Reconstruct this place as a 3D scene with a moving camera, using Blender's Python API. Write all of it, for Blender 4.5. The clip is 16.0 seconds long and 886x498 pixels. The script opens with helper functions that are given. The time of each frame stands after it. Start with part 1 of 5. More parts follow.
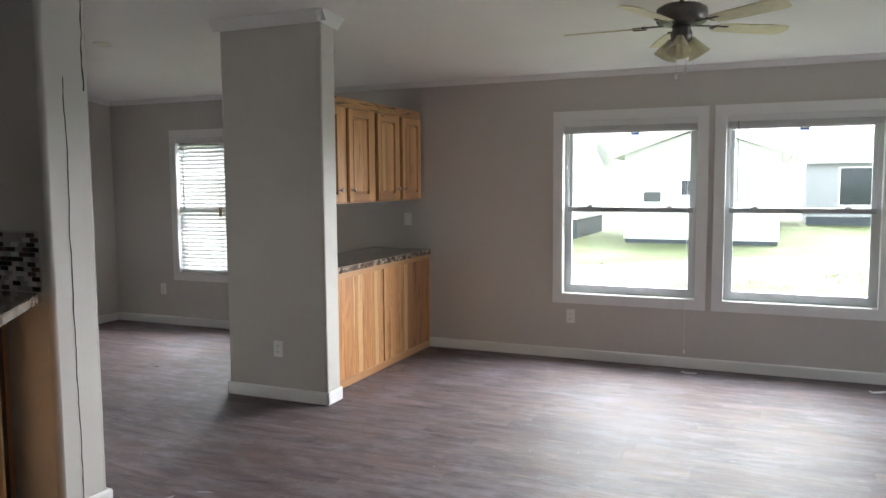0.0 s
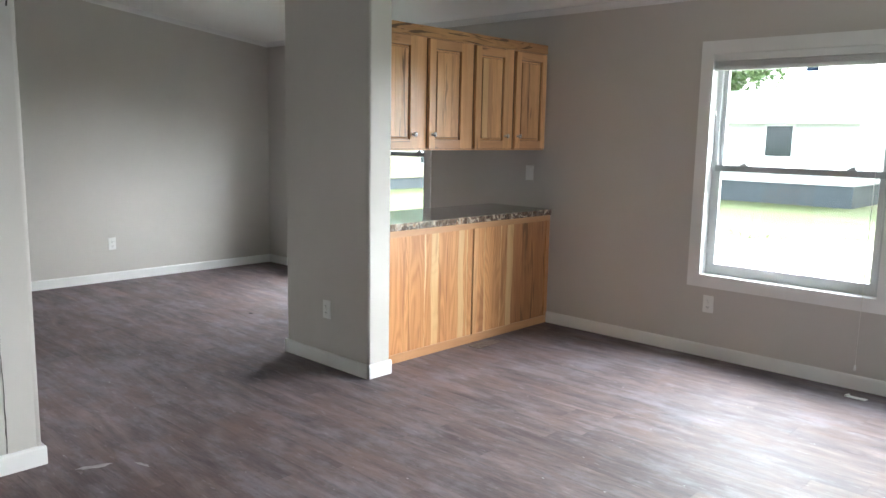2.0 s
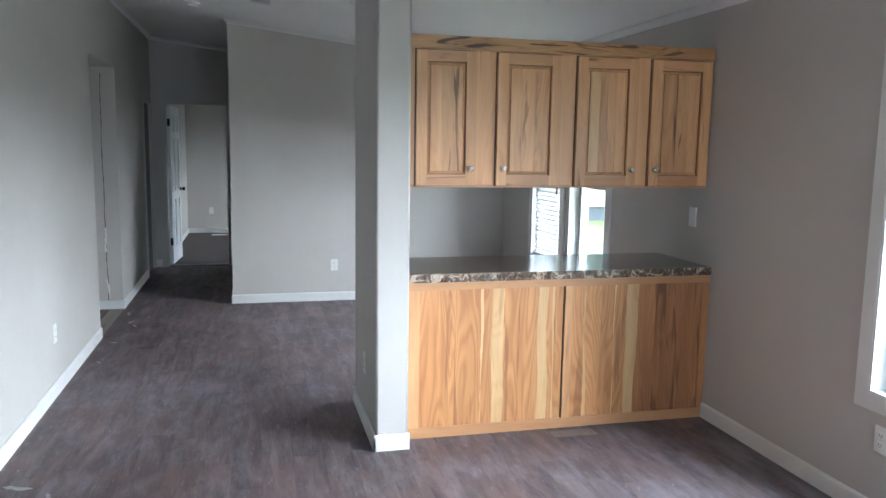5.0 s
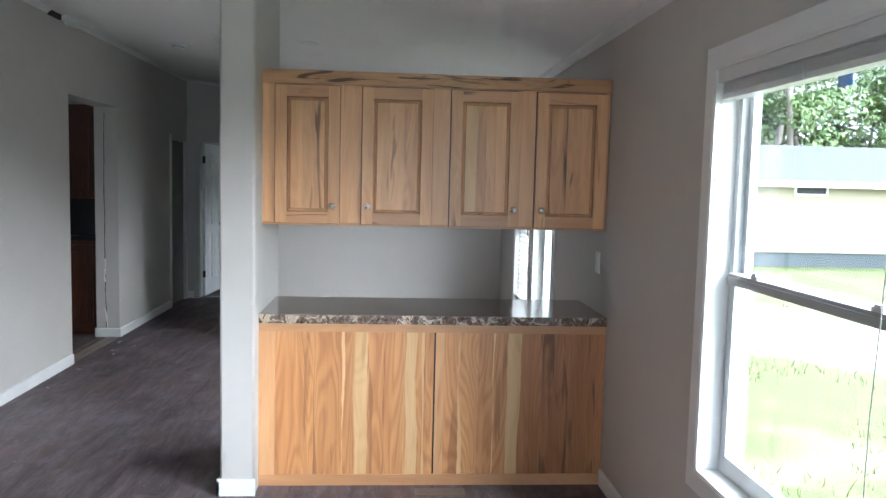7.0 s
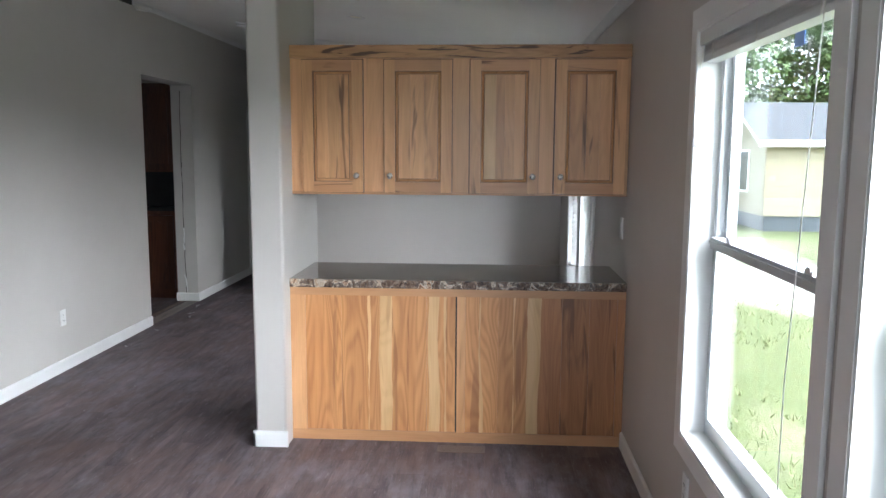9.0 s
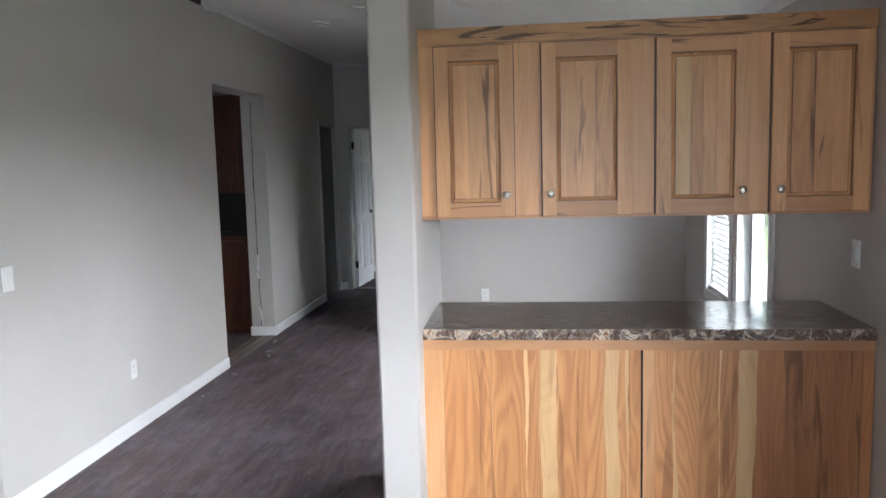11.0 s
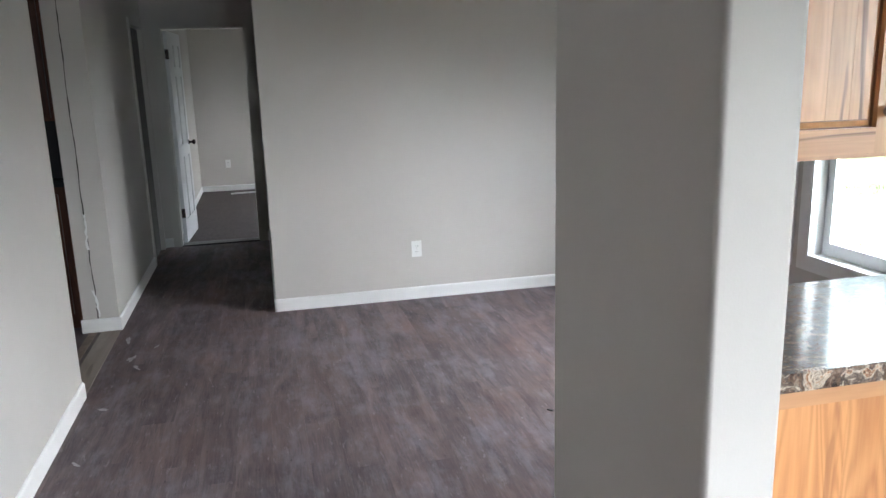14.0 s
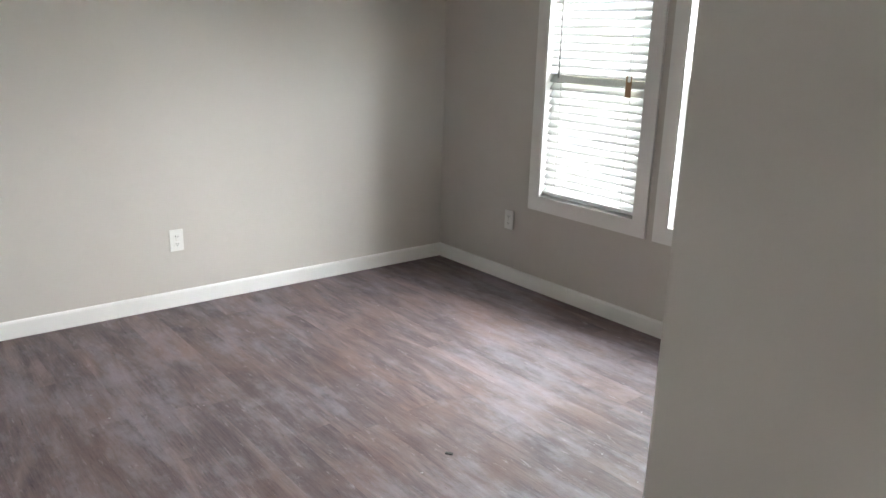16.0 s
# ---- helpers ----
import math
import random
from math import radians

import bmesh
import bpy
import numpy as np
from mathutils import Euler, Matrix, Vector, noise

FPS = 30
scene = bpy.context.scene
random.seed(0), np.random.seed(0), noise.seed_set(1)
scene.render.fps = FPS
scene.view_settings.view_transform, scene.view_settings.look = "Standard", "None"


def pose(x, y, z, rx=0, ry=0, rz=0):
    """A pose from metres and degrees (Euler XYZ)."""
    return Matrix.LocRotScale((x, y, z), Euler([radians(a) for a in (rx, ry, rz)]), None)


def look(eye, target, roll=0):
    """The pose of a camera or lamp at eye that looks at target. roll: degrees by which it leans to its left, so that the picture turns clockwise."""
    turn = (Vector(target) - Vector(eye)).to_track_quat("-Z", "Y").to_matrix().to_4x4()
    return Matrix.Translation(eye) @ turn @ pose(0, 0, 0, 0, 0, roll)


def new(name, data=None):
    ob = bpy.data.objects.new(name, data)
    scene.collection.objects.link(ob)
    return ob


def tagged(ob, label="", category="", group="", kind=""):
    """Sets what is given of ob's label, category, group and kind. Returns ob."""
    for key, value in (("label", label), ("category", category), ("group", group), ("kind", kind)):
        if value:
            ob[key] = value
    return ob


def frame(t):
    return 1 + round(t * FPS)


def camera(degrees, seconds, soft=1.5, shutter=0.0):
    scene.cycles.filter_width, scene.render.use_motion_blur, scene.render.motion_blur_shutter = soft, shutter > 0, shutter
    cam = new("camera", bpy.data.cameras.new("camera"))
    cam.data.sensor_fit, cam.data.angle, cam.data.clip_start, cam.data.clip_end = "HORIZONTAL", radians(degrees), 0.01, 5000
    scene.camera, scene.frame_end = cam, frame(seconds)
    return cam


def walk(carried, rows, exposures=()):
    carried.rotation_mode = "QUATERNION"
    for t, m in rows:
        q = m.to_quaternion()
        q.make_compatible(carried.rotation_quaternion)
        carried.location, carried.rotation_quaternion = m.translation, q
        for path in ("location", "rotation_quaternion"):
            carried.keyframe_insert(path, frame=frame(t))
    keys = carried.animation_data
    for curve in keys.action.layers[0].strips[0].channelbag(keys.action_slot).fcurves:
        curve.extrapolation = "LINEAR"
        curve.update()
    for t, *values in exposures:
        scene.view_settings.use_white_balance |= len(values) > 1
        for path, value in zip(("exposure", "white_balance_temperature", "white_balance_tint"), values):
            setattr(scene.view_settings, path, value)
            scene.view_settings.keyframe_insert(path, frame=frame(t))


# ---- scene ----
cam = camera(60.1, 16.0)
PATH = [
    (0, (0.064, -0.138, 1.533), (-0.722, 1.692, 1.357), -0.4),
    (0.5, (0.231, 0.228, 1.527), (-0.838, 1.911, 1.373), -1.0),
    (1, (0.371, 0.631, 1.498), (-0.88, 2.179, 1.294), -1.0),
    (1.5, (0.465, 0.984, 1.509), (-0.843, 2.479, 1.277), -0.7),
    (2, (0.665, 1.335, 1.472), (-0.689, 2.778, 1.177), 1.1),
    (2.5, (0.804, 1.735, 1.478), (-0.688, 3.026, 1.151), 0.9),
    (3, (0.943, 2.164, 1.495), (-0.713, 3.243, 1.192), -0.1),
    (5.5, (1.146, 4.08, 1.599), (-0.804, 4.44, 1.341), 1.5),
    (6, (1.218, 4.466, 1.601), (-0.752, 4.712, 1.363), 2.0),
    (6.5, (1.222, 4.804, 1.591), (-0.759, 4.994, 1.385), 2.1),
    (7, (1.114, 5.126, 1.603), (-0.874, 5.27, 1.432), 1.4),
    (7.5, (1.118, 5.403, 1.588), (-0.874, 5.439, 1.415), 2.2),
    (8, (1.194, 5.599, 1.597), (-0.792, 5.53, 1.372), 3.1),
    (8.5, (1.233, 5.637, 1.596), (-0.747, 5.537, 1.331), 1.8),
    (9, (1.242, 5.551, 1.613), (-0.738, 5.434, 1.356), 0.3),
    (9.5, (1.168, 5.404, 1.632), (-0.814, 5.288, 1.395), -1.0),
    (10, (0.925, 5.296, 1.618), (-1.046, 5.042, 1.396), -1.2),
    (12.5, (-0.531, 4.232, 1.631), (-2.508, 4.165, 1.335), -2.9),
    (13, (-0.81, 4.013, 1.608), (-2.781, 4.083, 1.277), -2.4),
    (13.5, (-1.186, 3.756, 1.585), (-3.139, 3.967, 1.205), -2.1),
    (14, (-1.45, 3.475, 1.582), (-3.35, 3.914, 1.136), -1.7),
    (14.5, (-1.777, 3.285, 1.543), (-3.64, 3.854, 1.089), -1.8),
    (15, (-2.173, 3.233, 1.497), (-3.981, 3.957, 1.043), -0.5),
    (15.5, (-2.415, 3.116, 1.466), (-4.082, 4.114, 0.992), 1.5),
    (16, (-2.75, 3.128, 1.471), (-4.246, 4.338, 0.927), 1.6),
]
walk(cam, [(t, look(eye, target, roll)) for t, eye, target, roll in PATH], exposures=[(0.0, 3.35, 6050, 10), (0.5, 3.46, 5950, 9), (1.5, 3.66, 5950, 8), (3.0, 3.68, 5750, 6), (5.5, 3.7, 5350, 7), (6.5, 3.6, 5450, 8), (7.5, 3.36, 5600, 9), (8.5, 3.21, 5550, 9), (9.5, 3.33, 5900, 13), (12.5, 3.58, 5550, 11), (13.5, 3.63, 5600, 10), (14.0, 3.74, 5800, 10), (14.5, 4.06, 6150, 11), (15.0, 4.26, 6250, 10), (16.0, 3.97, 6200, 9)])

# ---------------------------------------------------------------- world, sun
world = bpy.data.worlds.new("world")
scene.world = world
world.use_nodes = True
wn = world.node_tree
bg = wn.nodes["Background"]
sky = wn.nodes.new("ShaderNodeTexSky")
sky.sky_type = "NISHITA"
sky.sun_disc = False
sky.sun_elevation = radians(29)
sky.sun_rotation = radians(16)
sky.air_density, sky.dust_density, sky.ozone_density = 1.6, 4.0, 1.0
cloud = wn.nodes.new("ShaderNodeMix")
cloud.data_type = "RGBA"
cloud.inputs[0].default_value = 0.85
cloud.inputs[7].default_value = (7.0, 7.3, 7.6, 1)
wn.links.new(sky.outputs[0], cloud.inputs[6])
wn.links.new(cloud.outputs[2], bg.inputs[0])
bg.inputs[1].default_value = 0.1155

sun = new("sun", bpy.data.lights.new("sun", "SUN"))
sun.data.energy, sun.data.angle, sun.data.color = 5.0, radians(88), (1.0, 0.99, 0.96)
SUN_EL, SUN_AZ = radians(29), radians(16)
sun_from = Vector((math.sin(SUN_AZ) * math.cos(SUN_EL), math.cos(SUN_AZ) * math.cos(SUN_EL), math.sin(SUN_EL)))
sun.matrix_world = look(sun_from * 30, (0, 0, 0))


def window_light(place, target, width, height, watts):
    """A fill lamp in an unseen opening of the house, in place of the sky's light."""
    lamp = new("window_light", bpy.data.lights.new("window_light", "AREA"))
    lamp.data.shape, lamp.data.size, lamp.data.size_y = "RECTANGLE", width, height
    lamp.data.energy, lamp.data.color = watts, (0.93, 0.97, 1.0)
    lamp.matrix_world = look(place, target)


# added east lamp, tilted up to brighten ceiling and walls; then the bedroom's
window_light((4.56, 5.4, 1.3), (0, 4.4, 2.5), 1.36, 1.40, 4.25)
window_light((-11.1, 6.42, 1.35), (-11.1, 0, 1.35), 0.55, 1.05, 0.11)

# ---------------------------------------------------------------- helpers


def box(bm, x0, x1, y0, y1, z0, z1):
    v = [bm.verts.new((x, y, z)) for z in (z0, z1) for x, y in ((x0, y0), (x1, y0), (x1, y1), (x0, y1))]
    fs = [bm.faces.new([v[i] for i in f]) for f in
          ((3, 2, 1, 0), (4, 5, 6, 7), (0, 1, 5, 4), (1, 2, 6, 5), (2, 3, 7, 6), (3, 0, 4, 7))]
    return v, fs


def bevel(bm, width=0.003, segments=2, angle=30):
    es = [e for e in bm.edges if e.is_manifold and e.calc_face_angle(0) > radians(angle)]
    bmesh.ops.bevel(bm, geom=es, offset=width, segments=segments, affect="EDGES", profile=0.6, clamp_overlap=True)


def boxes(*dims, b=0.0, seg=2):
    bm = bmesh.new()
    for d in dims:
        box(bm, *d)
    if b:
        bevel(bm, b, seg)
    return bm


def lathe(profile, n=24, axis="z"):
    """A turned solid from (radius, height) pairs."""
    bm = bmesh.new()
    rings = []
    for r, h in profile:
        rings.append([bm.verts.new((max(r, 1e-4) * math.cos(2 * math.pi * i / n), max(r, 1e-4) * math.sin(2 * math.pi * i / n), h)) for i in range(n)])
    for a, b in zip(rings, rings[1:]):
        for i in range(n):
            f = bm.faces.new((a[i], a[(i + 1) % n], b[(i + 1) % n], b[i]))
            f.smooth = True
    bm.faces.new(rings[0][::-1])
    bm.faces.new(rings[-1])
    bmesh.ops.recalc_face_normals(bm, faces=bm.faces)
    if axis == "x":
        bmesh.ops.rotate(bm, verts=bm.verts, matrix=Matrix.Rotation(radians(90), 3, "Y"))
    elif axis == "y":
        bmesh.ops.rotate(bm, verts=bm.verts, matrix=Matrix.Rotation(radians(90), 3, "X"))
    return bm


def tube(points, r, n=8):
    """A round bar swept along points."""
    bm = bmesh.new()
    pts = [Vector(p) for p in points]
    rings = []
    for i, p in enumerate(pts):
        d = (pts[min(i + 1, len(pts) - 1)] - pts[max(i - 1, 0)]).normalized()
        s = d.orthogonal().normalized() if i == 0 else (s - d * s.dot(d)).normalized()
        u = d.cross(s)
        rings.append([bm.verts.new(p + r * (s * math.cos(2 * math.pi * k / n) + u * math.sin(2 * math.pi * k / n))) for k in range(n)])
    for a, b in zip(rings, rings[1:]):
        for k in range(n):
            bm.faces.new((a[k], a[(k + 1) % n], b[(k + 1) % n], b[k])).smooth = True
    bm.faces.new(rings[0][::-1])
    bm.faces.new(rings[-1])
    bmesh.ops.recalc_face_normals(bm, faces=bm.faces)
    return bm


def shift(bm, x=0, y=0, z=0, rz=0.0):
    if rz:
        bmesh.ops.rotate(bm, verts=bm.verts, matrix=Matrix.Rotation(radians(rz), 3, "Z"))
    bmesh.ops.translate(bm, verts=bm.verts, vec=(x, y, z))
    return bm


def mesh_of(name, bm, material):
    me = bpy.data.meshes.new(name)
    bm.to_mesh(me)
    bm.free()
    if material:
        me.materials.append(material)
    return me


def part(name, bm, material, parent=None, label=""):
    ob = new(name, mesh_of(name, bm, material))
    if parent:
        ob.parent = parent
    if label:
        ob["label"] = label
    return ob


def thing(name, label, category, group="", m=None, kind=""):
    ob = new(name)
    ob.empty_display_size = 0.1
    if m is not None:
        ob.matrix_basis = m
    return tagged(ob, label, category, group, kind)


def solid(name, bm, material, label, category, group="", kind="", m=None):
    ob = part(name, bm, material)
    if m is not None:
        ob.matrix_basis = m
    return tagged(ob, label, category, group, kind)


# ---------------------------------------------------------------- materials


class Nodes:
    def __init__(self, name, rough=0.5, metal=0.0):
        self.mat = bpy.data.materials.new(name)
        self.mat.use_nodes = True
        self.t = self.mat.node_tree
        self.b = self.t.nodes["Principled BSDF"]
        self.b.inputs["Roughness"].default_value = rough
        self.b.inputs["Metallic"].default_value = metal

    def node(self, kind, **inputs):
        n = self.t.nodes.new(kind)
        for k, v in inputs.items():
            n.inputs[k].default_value = v
        return n

    def link(self, a, b):
        self.t.links.new(a, b)

    def coords(self, scale=(1, 1, 1), source="Object", offset=None):
        c = self.node("ShaderNodeTexCoord")
        m = self.node("ShaderNodeMapping")
        m.inputs["Scale"].default_value = scale
        self.link(c.outputs[source], m.inputs["Vector"])
        if offset is not None:
            self.link(offset, m.inputs["Location"])
        return m.outputs[0]

    def rand(self):
        """A different shift of the pattern for each object."""
        i = self.node("ShaderNodeObjectInfo")
        m = self.node("ShaderNodeMath")
        m.operation = "MULTIPLY"
        m.inputs[1].default_value = 37.0
        self.link(i.outputs["Random"], m.inputs[0])
        return i.outputs["Random"], m.outputs[0]

    def noise(self, vec, scale, detail=4, rough=0.55, distortion=0.0):
        n = self.node("ShaderNodeTexNoise", Scale=scale, Detail=detail, Roughness=rough, Distortion=distortion)
        self.link(vec, n.inputs["Vector"])
        return n.outputs["Fac"]

    def ramp(self, fac, stops):
        r = self.node("ShaderNodeValToRGB")
        while len(r.color_ramp.elements) < len(stops):
            r.color_ramp.elements.new(0.5)
        for e, (p, c) in zip(r.color_ramp.elements, stops):
            e.position = p
            e.color = (*c, 1) if len(c) == 3 else c
        self.link(fac, r.inputs[0])
        return r.outputs[0]

    def mix(self, fac, a, b, mode="MIX"):
        m = self.node("ShaderNodeMix")
        m.data_type = "RGBA"
        m.blend_type = mode
        for v, i in ((fac, 0), (a, 6), (b, 7)):
            if isinstance(v, (int, float)):
                m.inputs[i].default_value = v
            elif isinstance(v, tuple):
                m.inputs[i].default_value = (*v, 1)
            else:
                self.link(v, m.inputs[i])
        return m.outputs[2]

    def scale(self, v, lo, hi):
        m = self.node("ShaderNodeMapRange")
        m.inputs[3].default_value, m.inputs[4].default_value = lo, hi
        self.link(v, m.inputs[0])
        return m.outputs[0]

    def color(self, c):
        if isinstance(c, tuple):
            self.b.inputs["Base Color"].default_value = (*c, 1)
        else:
            self.link(c, self.b.inputs["Base Color"])
        return self

    def rough(self, v):
        self.link(v, self.b.inputs["Roughness"])

    def bump(self, h, strength, distance=0.002):
        n = self.node("ShaderNodeBump", Strength=strength, Distance=distance)
        self.link(h, n.inputs["Height"])
        self.link(n.outputs[0], self.b.inputs["Normal"])


def grainy(name, color, rough=0.5, var=0.06, scale=6.0, bump=0.15, fine=220.0, metal=0.0):
    """Paint, plastic or metal with a faint mottle and a fine relief."""
    n = Nodes(name, rough, metal)
    v = n.coords()
    big = n.noise(v, scale, 5)
    lo, hi = tuple(c * (1 - var) for c in color), tuple(min(1, c * (1 + var)) for c in color)
    n.color(n.ramp(big, [(0.3, lo), (0.7, hi)]))
    n.rough(n.scale(n.noise(v, scale * 3), max(0.02, rough - 0.08), min(1, rough + 0.08)))
    n.bump(n.noise(v, fine, 2), bump, 0.001)
    return n.mat


WALL_PAINT = grainy("greige_wall_paint", (0.56, 0.533, 0.50), 0.55, 0.035, 1.3, 0.25, 160)
CEILING_PAINT = grainy("ceiling_paint", (0.89, 0.885, 0.86), 0.85, 0.03, 1.1, 0.5, 90)
TRIM = grainy("white_trim", (0.80, 0.80, 0.79), 0.42, 0.03, 3, 0.1)
VINYL = grainy("white_window_vinyl", (0.60, 0.62, 0.63), 0.35, 0.03, 4, 0.05)
RAIL_GREY = grainy("grey_window_rail", (0.42, 0.44, 0.45), 0.4, 0.05, 4, 0.05)
PLASTIC = grainy("white_plastic", (0.82, 0.82, 0.80), 0.35, 0.02, 9, 0.04)
DARK = grainy("dark_slot", (0.02, 0.02, 0.02), 0.6, 0.1)
DOOR_WHITE = grainy("white_door_paint", (0.78, 0.79, 0.80), 0.45, 0.03, 3, 0.15)
NICKEL = grainy("brushed_nickel", (0.62, 0.58, 0.52), 0.28, 0.08, 30, 0.08, metal=1.0)
BRONZE = grainy("dark_bronze_metal", (0.06, 0.05, 0.045), 0.38, 0.15, 20, 0.1, metal=0.8)
PEWTER = grainy("pewter_fan_metal", (0.16, 0.15, 0.14), 0.36, 0.12, 20, 0.08, metal=0.85)
CAULK = grainy("torn_caulk_crack", (0.05, 0.045, 0.04), 0.8, 0.3, 40)
RAW_WOOD = grainy("raw_threshold_wood", (0.22, 0.17, 0.14), 0.75, 0.25, 14, 0.5)


def make_glass(name, tint=(0.82, 0.84, 0.83)):
    n = Nodes(name)
    t = n.t
    tr = n.node("ShaderNodeBsdfTransparent")
    tr.inputs[0].default_value = (*tint, 1)
    gl = n.node("ShaderNodeBsdfGlossy")
    gl.inputs["Roughness"].default_value = 0.02
    lw = n.node("ShaderNodeLayerWeight", Blend=0.5)
    pw = n.node("ShaderNodeMath")
    pw.operation = "POWER"
    pw.inputs[1].default_value = 5.0
    n.link(lw.outputs["Facing"], pw.inputs[0])
    mx = n.node("ShaderNodeMixShader")
    n.link(n.scale(pw.outputs[0], 0.035, 0.6), mx.inputs[0])
    n.link(tr.outputs[0], mx.inputs[1])
    n.link(gl.outputs[0], mx.inputs[2])
    n.link(mx.outputs[0], t.nodes["Material Output"].inputs[0])
    return n.mat


GLASS = make_glass("window_glass")


def hickory(name, light, dark, streak, rough=0.36, along="z", strength=1.0, knots=0.60, rings=0.45, fleck=0.62):
    """Hickory: long grain, cathedral growth rings, mineral streaks and small knots."""
    n = Nodes(name, rough)
    r, off = n.rand()
    st = {"z": (7, 7, 0.75), "y": (7, 0.75, 7), "x": (0.75, 7, 7)}[along]
    v = n.coords(st, offset=off)
    fig = n.noise(v, 1.5, 4, 0.5, 1.0)
    fine = n.noise(n.coords(tuple(s * (9 if s > 1 else 2.4) for s in st), offset=off), 2.0, 5, 0.6, 0.3)
    mid = tuple((a + b) / 2 for a, b in zip(light, dark))
    c = n.ramp(fig, [(0.34, dark), (0.48, mid), (0.60, light)])
    # growth rings: level lines of a long smooth swell, as in flat-sawn boards
    swell = n.noise(n.coords(tuple(s * 0.9 for s in st), offset=off), 0.8, 2, 0.4, 1.1)
    k = n.node("ShaderNodeMath")
    k.operation = "MULTIPLY"
    k.inputs[1].default_value = 125.0
    n.link(swell, k.inputs[0])
    si = n.node("ShaderNodeMath")
    si.operation = "SINE"
    n.link(k.outputs[0], si.inputs[0])
    band = n.node("ShaderNodeMapRange")
    band.inputs[1].default_value = -1.0
    n.link(si.outputs[0], band.inputs[0])
    late = tuple(x * 0.82 for x in dark)
    c = n.mix(rings, c, n.ramp(band.outputs[0], [(0.0, late), (0.45, mid), (1.0, light)]))
    c = n.mix(0.22, c, n.ramp(fine, [(0.32, dark), (0.62, light)]))
    sv = n.coords(tuple(s * fleck for s in st), offset=off)
    mk = n.noise(sv, 2.1, 3, 0.5, 1.8)
    mask = n.ramp(mk, [(knots, (0, 0, 0)), (knots + 0.06, (strength, strength, strength))])
    c = n.mix(mask, c, streak)
    hs = n.node("ShaderNodeHueSaturation")
    n.link(n.scale(r, 0.92, 1.08), hs.inputs["Value"])
    n.link(c, hs.inputs["Color"])
    n.color(hs.outputs[0])
    n.rough(n.scale(fine, rough - 0.06, rough + 0.10))
    n.bump(fine, 0.12, 0.0006)
    n.b.inputs["Coat Weight"].default_value = 0.2
    n.b.inputs["Coat Roughness"].default_value = 0.3
    return n.mat


H_TAN = hickory("hickory_tan", (0.73, 0.415, 0.195), (0.55, 0.28, 0.118), (0.15, 0.062, 0.028), strength=0.7, knots=0.645, rings=0.2)
H_AMBER = hickory("hickory_amber", (0.67, 0.345, 0.14), (0.46, 0.19, 0.066), (0.22, 0.078, 0.025), strength=0.5, knots=0.60, rings=0.5)
H_BROWN = hickory("hickory_brown_and_shade", (0.48, 0.22, 0.085), (0.29, 0.115, 0.042), (0.12, 0.05, 0.02), strength=0.7, knots=0.58, rings=0.3)
H_STREAK = hickory("streaked_hickory", (0.67, 0.37, 0.17), (0.47, 0.235, 0.098), (0.12, 0.055, 0.025), strength=0.8, knots=0.545, rings=0.35, fleck=0.5)
H_CREAM = hickory("hickory_sapwood", (0.76, 0.51, 0.26), (0.64, 0.385, 0.17), (0.42, 0.2, 0.08), strength=0.4, rings=0.25)
H_FRAME = hickory("hickory_frame", (0.71, 0.40, 0.192), (0.55, 0.285, 0.122), (0.22, 0.095, 0.042), strength=0.5, knots=0.64, rings=0.15)
H_RAIL = hickory("hickory_rail", (0.60, 0.325, 0.155), (0.47, 0.238, 0.105), (0.11, 0.045, 0.018), along="y", strength=0.7, knots=0.64, rings=0.15)
H_KNOT = hickory("knotty_hickory", (0.56, 0.31, 0.13), (0.38, 0.19, 0.075), (0.05, 0.022, 0.011), along="y", strength=0.85, knots=0.575, rings=0.35, fleck=1.5)
H_WARM_X = hickory("hickory_rail_across", (0.50, 0.30, 0.15), (0.38, 0.2, 0.09), (0.14, 0.06, 0.025), along="x", strength=0.7, rings=0.25)
H_GROOVE = hickory("dark_groove_wood", (0.25, 0.115, 0.045), (0.17, 0.075, 0.03), (0.08, 0.035, 0.015), strength=0.6, rings=0.2)
# near-black wood whose colour stands in for shade in gaps and recesses
H_SHADOW = hickory("shadow_dark_wood", (0.11, 0.048, 0.02), (0.07, 0.03, 0.013), (0.03, 0.014, 0.007), strength=0.5, rings=0.2)


def make_counter(name, size, stretch, pale, rust):
    n = Nodes(name, 0.22)
    v = n.coords((stretch, 1, 1))
    a = n.noise(v, size, 7, 0.68, 0.9)
    b = n.noise(v, 55, 6, 0.7, 0.8)
    c = n.ramp(a, [(0.34, (0.018, 0.015, 0.014)), (0.42, (0.10, 0.06, 0.042)), (0.47, (0.20, 0.13, 0.09)), (0.50, (0.05, 0.042, 0.04)),
                   (0.54, (0.22, 0.175, 0.145)), (0.585, pale), (0.62, rust), (0.66, (0.03, 0.026, 0.024))])
    d = n.ramp(b, [(0.40, (0.02, 0.017, 0.016)), (0.5, (0.17, 0.12, 0.09)), (0.62, (0.6, 0.5, 0.38))])
    n.color(n.mix(0.3, c, d))
    n.rough(n.scale(b, 0.14, 0.24))
    n.b.inputs["Coat Weight"].default_value = 0.6
    n.b.inputs["Coat Roughness"].default_value = 0.08
    n.bump(b, 0.05, 0.0004)
    return n.mat


COUNTER = make_counter("brown_stone_laminate", 13, 1.8, (0.52, 0.45, 0.37), (0.24, 0.125, 0.08))
COUNTER_EDGE = make_counter("brown_stone_laminate_edge", 17, 1.0, (0.80, 0.70, 0.56), (0.42, 0.20, 0.10))


